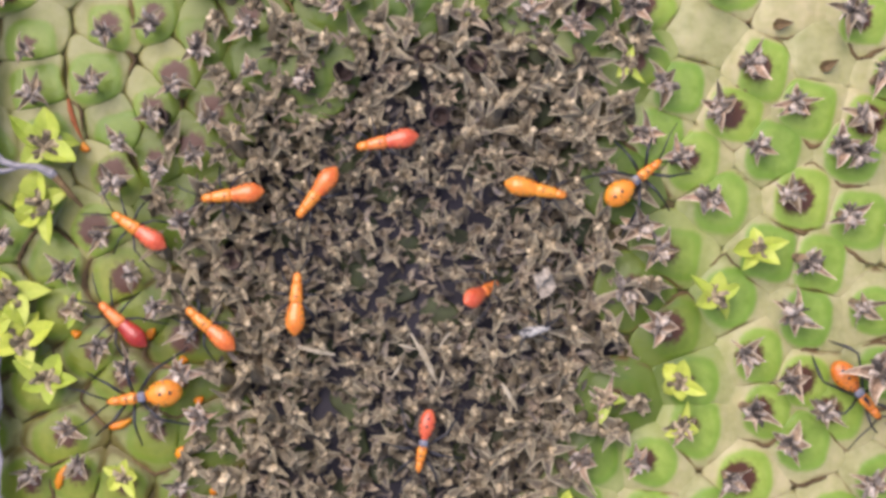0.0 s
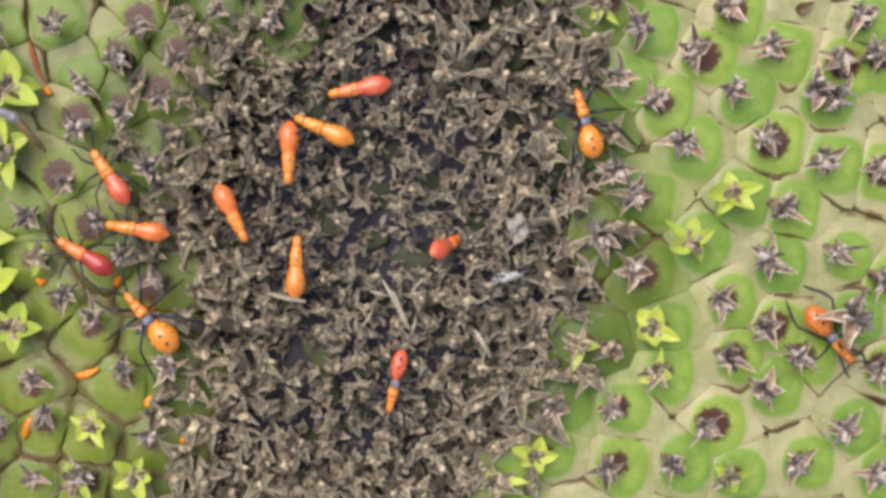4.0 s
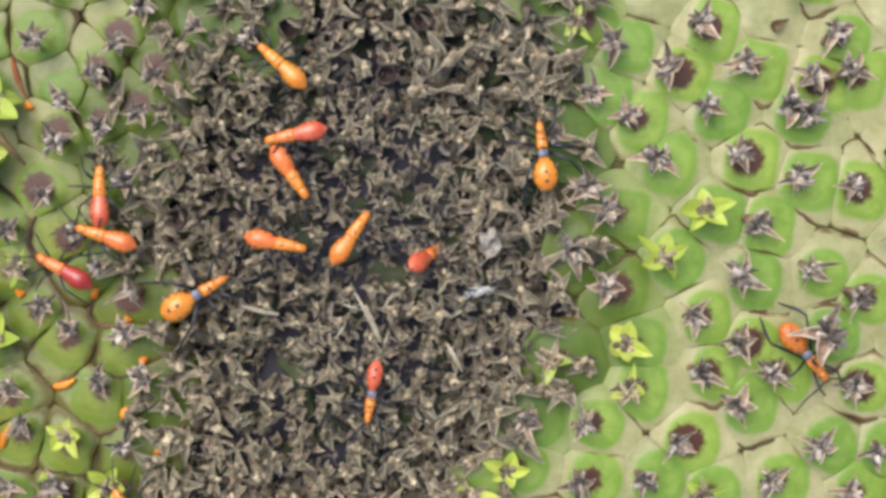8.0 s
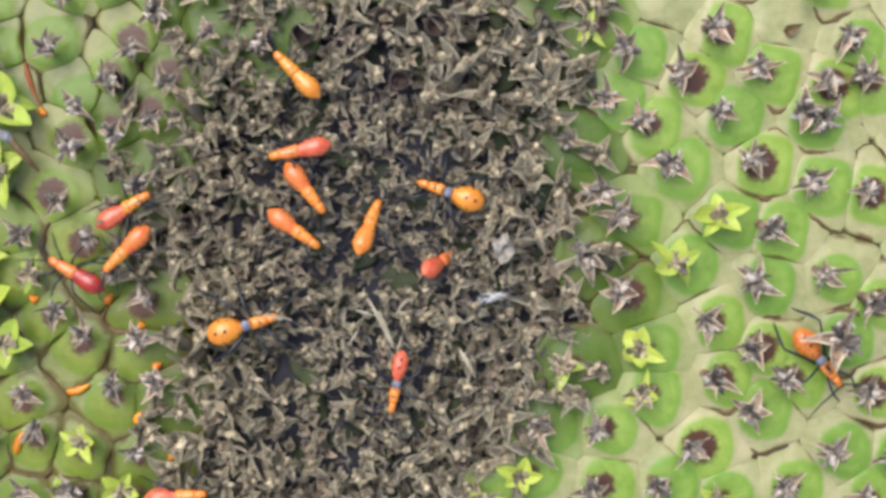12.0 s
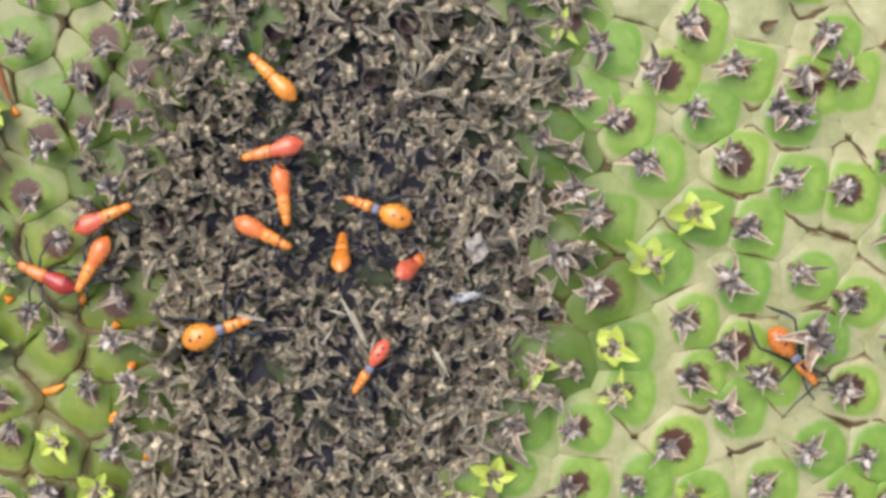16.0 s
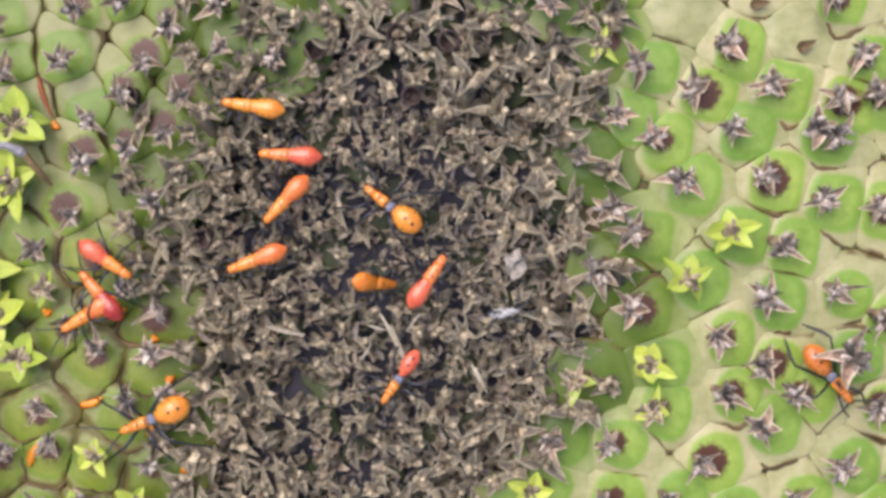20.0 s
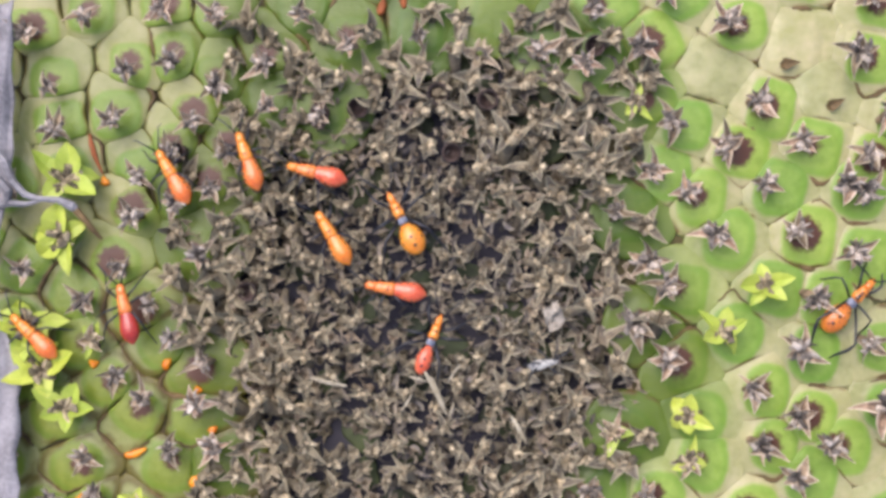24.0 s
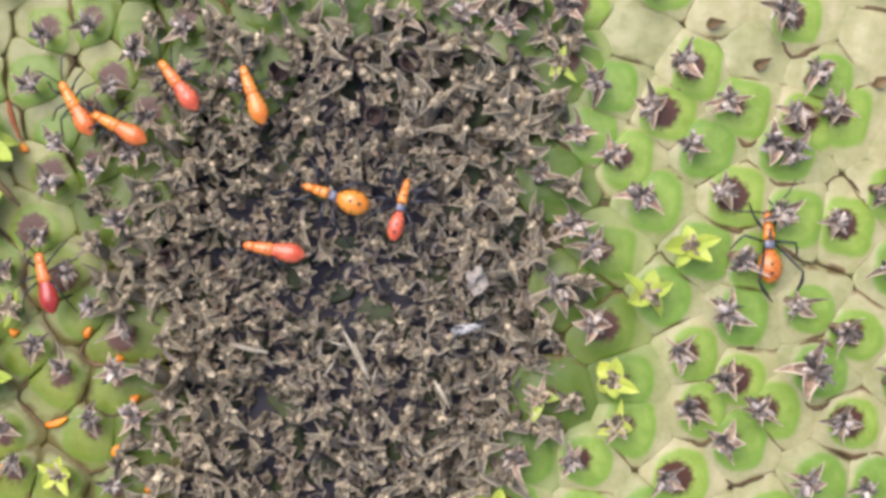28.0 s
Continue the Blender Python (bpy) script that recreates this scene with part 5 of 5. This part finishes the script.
    go(bug_g, crawl((
        (0, -22.9, -3.0, 87, 0), (0.5, -23.2, -3.1, 103, 0), (1, -23.1, -3.2, 110, 0), (1.5, -23.2, -3.0, 103, 0),
        (2, -22.6, -3.6, 110, 0), (2.5, -21.3, -3.7, 115, 0), (3, -21.3, -3.8, 115, 0), (3.5, -20.5, -5.0, 108, 0),
        (5.5, -17.0, -3.7, 26, 0), (6, -16.2, -3.0, 28, 0), (6.5, -14.4, -3.1, 32, 0), (7, -12.3, -1.4, 44, 0),
        (7.5, -11.1, -0.8, 53, 0), (8, -10.9, 0.2, 55, 0), (8.5, -11.1, 0.3, 57, 0), (9, -10.8, 0.4, 66, 0),
        (9.5, -10.4, 2.5, 67, 12), (10, -11.1, 1.6, 51, 22), (10.5, -11.1, 1.7, 53, 26), (11, -10.4, 1.5, 49, 28),
        (11.5, -9.9, 2.1, 59, 26), (13.5, -10.0, 1.6, 86, 16), (14, -9.9, 0.8, 87, 15), (14.5, -10.5, 0.6, 76, 28), (15, -10.1, 0.2, 86, 38),
        (15.5, -9.8, -0.1, 82, 45), (16, -9.5, -0.5, 93, 54), (16.5, -10.2, -0.4, 82, 62), (17, -10.3, -0.3, 50, 72), (17.5, -10.3, -0.3, 48, 72),
        (18, -10.5, -0.4, 42, 72), (19, -10.3, -0.3, 46, 72), (19.5, -10.6, -0.8, 54, 70), (20, -11.2, -1.3, -8, 50),
        (20.5, -10.3, -0.9, -114, 0), (21, -14.0, -3.9, -161, 0), (21.5, -17.5, -1.3, -217, 0), (23.5, -18.9, 6.0, -222, 0),
        (24, -19.3, 8.8, -238, 0), (24.5, -18.3, 15.0, -262, 0), (25, -18.7, 20.2, -252, 0), (25.5, -18.3, 21.7, -253, 0),
        (26, -18.8, 22.0, -255, 0), (26.5, -18.5, 22.5, -253, 0), (27, -19.2, 22.5, -253, 0), (27.5, -19.8, 21.3, -251, 0),
        (28, -19.7, 21.4, -250, 0),
    )))
    go(bug_h, crawl((
        (0, -2.0, -0.8, 29, 52), (0.5, -2.3, -0.7, 29, 52), (2.5, -2.2, -0.9, 32, 52), (3, -2.9, -1.5, 26, 52),
        (5.5, -2.2, -1.4, 32, 52), (6.5, -2.2, -1.5, 33, 52), (7, -2.0, -1.3, 35, 52), (11.5, -2.0, -1.3, 33, 52),
        (15.5, -1.6, -1.5, 36, 52), (16.5, -2.0, -1.7, 39, 52), (17.5, -2.0, -1.7, 34, 52), (19, -1.8, -1.8, 39, 52),
        (19.5, -3.5, -1.3, 31, 52), (20, -4.9, -2.4, 56, 0), (20.5, -3.5, -2.1, 84, 0), (21, -4.7, -0.3, 108, 0),
        (21.5, -5.7, -0.0, 149, 0), (23.5, -9.7, 2.4, 178, 0), (24, -11.2, 3.7, 171, 0), (24.5, -14.8, 4.6, 177, 0),
        (25, -15.5, 4.4, 181, 0), (25.5, -15.9, 4.2, 177, 0), (26, -15.9, 3.9, 175, 0), (26.5, -15.7, 4.1, 170, 0),
        (27, -15.9, 4.2, 171, 0), (27.5, -15.9, 3.9, 170, 0), (28, -16.2, 4.2, 170, 0),
    )))
    go(bug_i, crawl((
        (0, 3.7, 12.0, -12, 0), (0.5, 3.5, 11.9, -12, 0), (2, 3.6, 11.8, -12, 0), (2.5, -1.6, 11.8, -39, 0),
        (3, -4.6, 12.3, -124, 0), (3.5, -11.4, 10.3, -182, 0), (5.5, -17.2, 20.0, -220, 0), (6, -17.2, 20.3, -222, 0),
        (7, -17.1, 20.3, -222, 0), (9, -16.7, 20.1, -223, 0), (9.5, -16.6, 19.7, -227, 0), (10, -16.8, 19.9, -227, 0),
        (11, -16.7, 19.8, -227, 0), (11.5, -16.8, 19.9, -226, 0), (14, -16.3, 19.8, -224, 0), (15.5, -16.3, 19.5, -225, 0),
        (17.5, -16.4, 19.7, -225, 0), (19, -16.4, 19.5, -227, 0), (19.5, -18.3, 19.6, -216, 0), (20, -22.9, 18.8, -188, 0),
        (20.5, -31.1, 19.4, -193, 0), (21, -39.0, 23.7, -203, 0), (21.5, -45.8, 26.6, -193, 0), (22.5, -57.0, 30.0, -207, 0),
        (23.5, -67.0, 32.0, -207, 0), (28, -68.0, 32.5, -207, 0),
    )))
    go(bug_j, crawl((
        (0, 15.3, 11.6, 38, 0), (0.5, 15.0, 11.4, 40, 0), (1, 15.0, 11.4, 34, 0), (1.5, 15.4, 10.8, 33, 0),
        (2, 15.5, 10.5, 32, 0), (2.5, 14.4, 10.6, 50, 0), (3, 14.7, 11.4, 71, 0), (3.5, 14.6, 11.6, 91, 0),
        (5.5, 14.1, 8.9, 120, 0), (6, 14.3, 8.7, 118, 0), (6.5, 13.7, 8.7, 110, 0), (7, 12.6, 9.1, 97, 0),
        (7.5, 12.1, 9.7, 93, 0), (8, 12.4, 9.3, 97, 0), (8.5, 12.5, 8.3, 108, 0), (9, 12.5, 7.8, 118, 0),
        (9.5, 11.8, 8.2, 131, 0), (10, 9.8, 7.6, 142, 0), (10.5, 7.8, 8.7, 170, 0), (11, 6.0, 8.5, 169, 0),
        (11.5, 3.6, 7.5, 164, 0), (13.5, -1.2, 5.9, 158, 0), (14, -1.4, 5.6, 155, 0), (14.5, -2.2, 5.6, 161, 0),
        (15.5, -2.9, 4.8, 165, 0), (16, -3.7, 4.7, 160, 0), (16.5, -4.3, 4.4, 147, 0), (17, -4.5, 4.1, 144, 0),
        (17.5, -4.6, 4.3, 144, 0), (18, -4.7, 4.2, 142, 0), (19, -4.6, 4.2, 143, 0), (19.5, -4.4, 4.5, 142, 0),
        (20, -6.9, 6.3, 142, 0), (20.5, -8.0, 7.0, 148, 0), (21, -10.0, 7.4, 148, 0), (21.5, -10.3, 6.8, 146, 0),
        (23.5, -10.5, 9.9, 117, 0), (24, -10.9, 10.4, 118, 0), (24.5, -11.5, 11.5, 130, 0), (25, -9.2, 10.8, 146, 0),
        (25.5, -9.7, 10.5, 149, 0), (26, -9.0, 10.4, 162, 0), (26.5, -8.9, 10.4, 162, 0), (27.5, -9.1, 10.2, 160, 0),
        (28, -8.9, 10.2, 161, 0),
    )))
    go(bug_k, crawl((
        (0, -38.7, -12.0, -171, 0), (0.5, -37.1, -12.2, -179, 0), (1, -35.9, -12.2, -199, 0), (1.5, -34.9, -10.6, -201, 0),
        (2, -34.2, -10.8, -206, 0), (2.5, -34.6, -10.6, -224, 0), (3, -35.4, -11.0, -228, 0), (3.5, -34.9, -11.0, -229, 0),
        (5.5, -35.0, -11.3, -242, 0), (6, -35.3, -11.6, -254, 0), (6.5, -35.2, -11.9, -270, 0), (7, -33.8, -10.6, -314, 0),
        (7.5, -32.9, -8.5, -322, 0), (8, -29.5, -6.3, -329, 0), (8.5, -28.2, -6.3, -333, 0), (9, -26.4, -6.2, -343, 0),
        (9.5, -25.7, -6.7, -343, 0), (10, -25.1, -6.8, -342, 0), (10.5, -25.8, -7.3, -340, 0), (11, -25.8, -8.0, -338, 0),
        (11.5, -25.5, -8.4, -344, 0), (13.5, -25.7, -9.1, -342, 0), (15.5, -25.4, -9.4, -340, 0), (16, -25.4, -9.2, -341, 0),
        (16.5, -25.7, -9.2, -341, 0), (17, -25.6, -9.4, -340, 0), (17.5, -25.6, -9.2, -340, 0), (18, -25.7, -9.4, -340, 0),
        (19, -25.5, -9.5, -339, 0), (19.5, -31.3, -10.5, -414, 0), (20, -34.2, -16.5, -517, 0), (20.5, -41.6, -14.4, -554, 0),
        (21, -52.2, -13.2, -553, 0), (21.7, -60.0, -15.0, -554, 0), (23.3, -70.0, -14.0, -554, 0), (28, -71.0, -14.0, -554, 0),
    )))
    go(bug_l, crawl((
        (0, -7.7, -16.1, -101, 0), (0.5, -8.0, -16.1, -101, 0), (1, -7.9, -16.3, -101, 0), (1.5, -8.0, -16.1, -101, 0),
        (2, -7.8, -16.0, -100, 0), (2.5, -7.7, -16.1, -100, 0), (3.5, -7.8, -15.6, -103, 0), (5.5, -7.3, -15.0, -100, 0),
        (8.5, -7.3, -15.0, -99, 0), (10, -7.1, -15.0, -100, 0), (10.5, -7.1, -14.6, -100, 0), (11, -6.5, -14.3, -97, 0),
        (11.5, -6.1, -13.8, -96, 0), (13.5, -5.7, -11.9, -124, 0), (16, -5.4, -11.7, -123, 0), (16.5, -5.6, -11.7, -122, 0),
        (19, -5.5, -11.8, -123, 0), (19.5, -6.3, -11.1, -122, 0), (20, -6.4, -11.1, -124, 0), (20.5, -6.1, -11.2, -124, 0),
        (21, -6.3, -11.0, -138, 0), (21.5, -9.1, -12.1, -172, 0), (23.5, -10.4, -7.6, -260, 0), (24, -9.0, -3.9, -291, 0),
        (24.5, -6.1, 2.2, -279, 0), (25, -4.5, 6.5, -291, 0), (25.5, -3.8, 6.8, -296, 0), (26, -3.4, 6.9, -297, 0),
        (26.5, -2.6, 7.6, -292, 0), (27, -3.2, 7.5, -289, 0), (27.5, -3.2, 7.4, -286, 0), (28, -3.2, 7.7, -284, 0),
    )))
    go(bug_m, crawl((
        (0, 42.0, -10.7, -51, 0), (21.5, 42.0, -10.7, -51, 0), (22.6, 40.4, -5.5, -20, 0), (23.5, 38.9, -1.4, 1, 0), (24, 40.2, 1.2, 45, 0),
        (24.5, 40.0, 1.3, 50, 0), (25, 40.6, 1.5, 43, 0), (25.5, 40.0, 2.2, 70, 0), (26, 40.5, 3.0, 78, 0),
        (27, 40.6, 3.1, 79, 0), (28, 40.6, 3.0, 92, 0),
    ), 1.3))
    feel(bug_m, ((0, -58, 25), (21.5, -58, 25), (23.5, -40, 30), (24, -10, 60), (25, 0, 35), (26, -25, 40), (27, -30, 15), (28, -15, 55)))
    go(bug_n, crawl((
        (0, -42.0, -44.0, 60, 0), (6, -40.0, -40.0, 110, 0), (7.5, -36.5, -36.0, 125, 0), (8, -34.4, -31.9, 125, 0), (8.5, -33.3, -30.4, 115, 0), (9, -34.5, -29.9, 100, 0), (9.5, -32.4, -30.9, 118, 0),
        (9.8, -34.0, -31.3, 85, 0), (10, -33.5, -30.6, 58, 0), (10.3, -32.4, -30.8, 35, 0), (10.6, -32.0, -29.5, 20, 0),
        (11, -31.5, -28.4, 5, 0), (11.5, -33.4, -28.0, 5, 0), (13.5, -30.8, -28.7, 5, 0), (18, -20.0, -36.5, 0, 0), (28, -10.0, -44.0, -20, 0),
    )))
    go(bug_o, crawl((
        (0, -72.0, 5.0, 3, 0), (8, -72.0, 5.0, 3, 0), (14, -62.0, 7.0, 3, 0), (17.5, -57.2, 7.7, 3, 0), (18.2, -57.0, 7.7, 3, 0),
        (19, -57.2, 7.4, -2, 0), (19.6, -60.4, 6.2, -8, 0), (20.4, -65.0, 6.5, -8, 0), (23, -72.0, 7.0, -8, 0), (28, -72.0, 7.0, -8, 0),
    )))


motions()
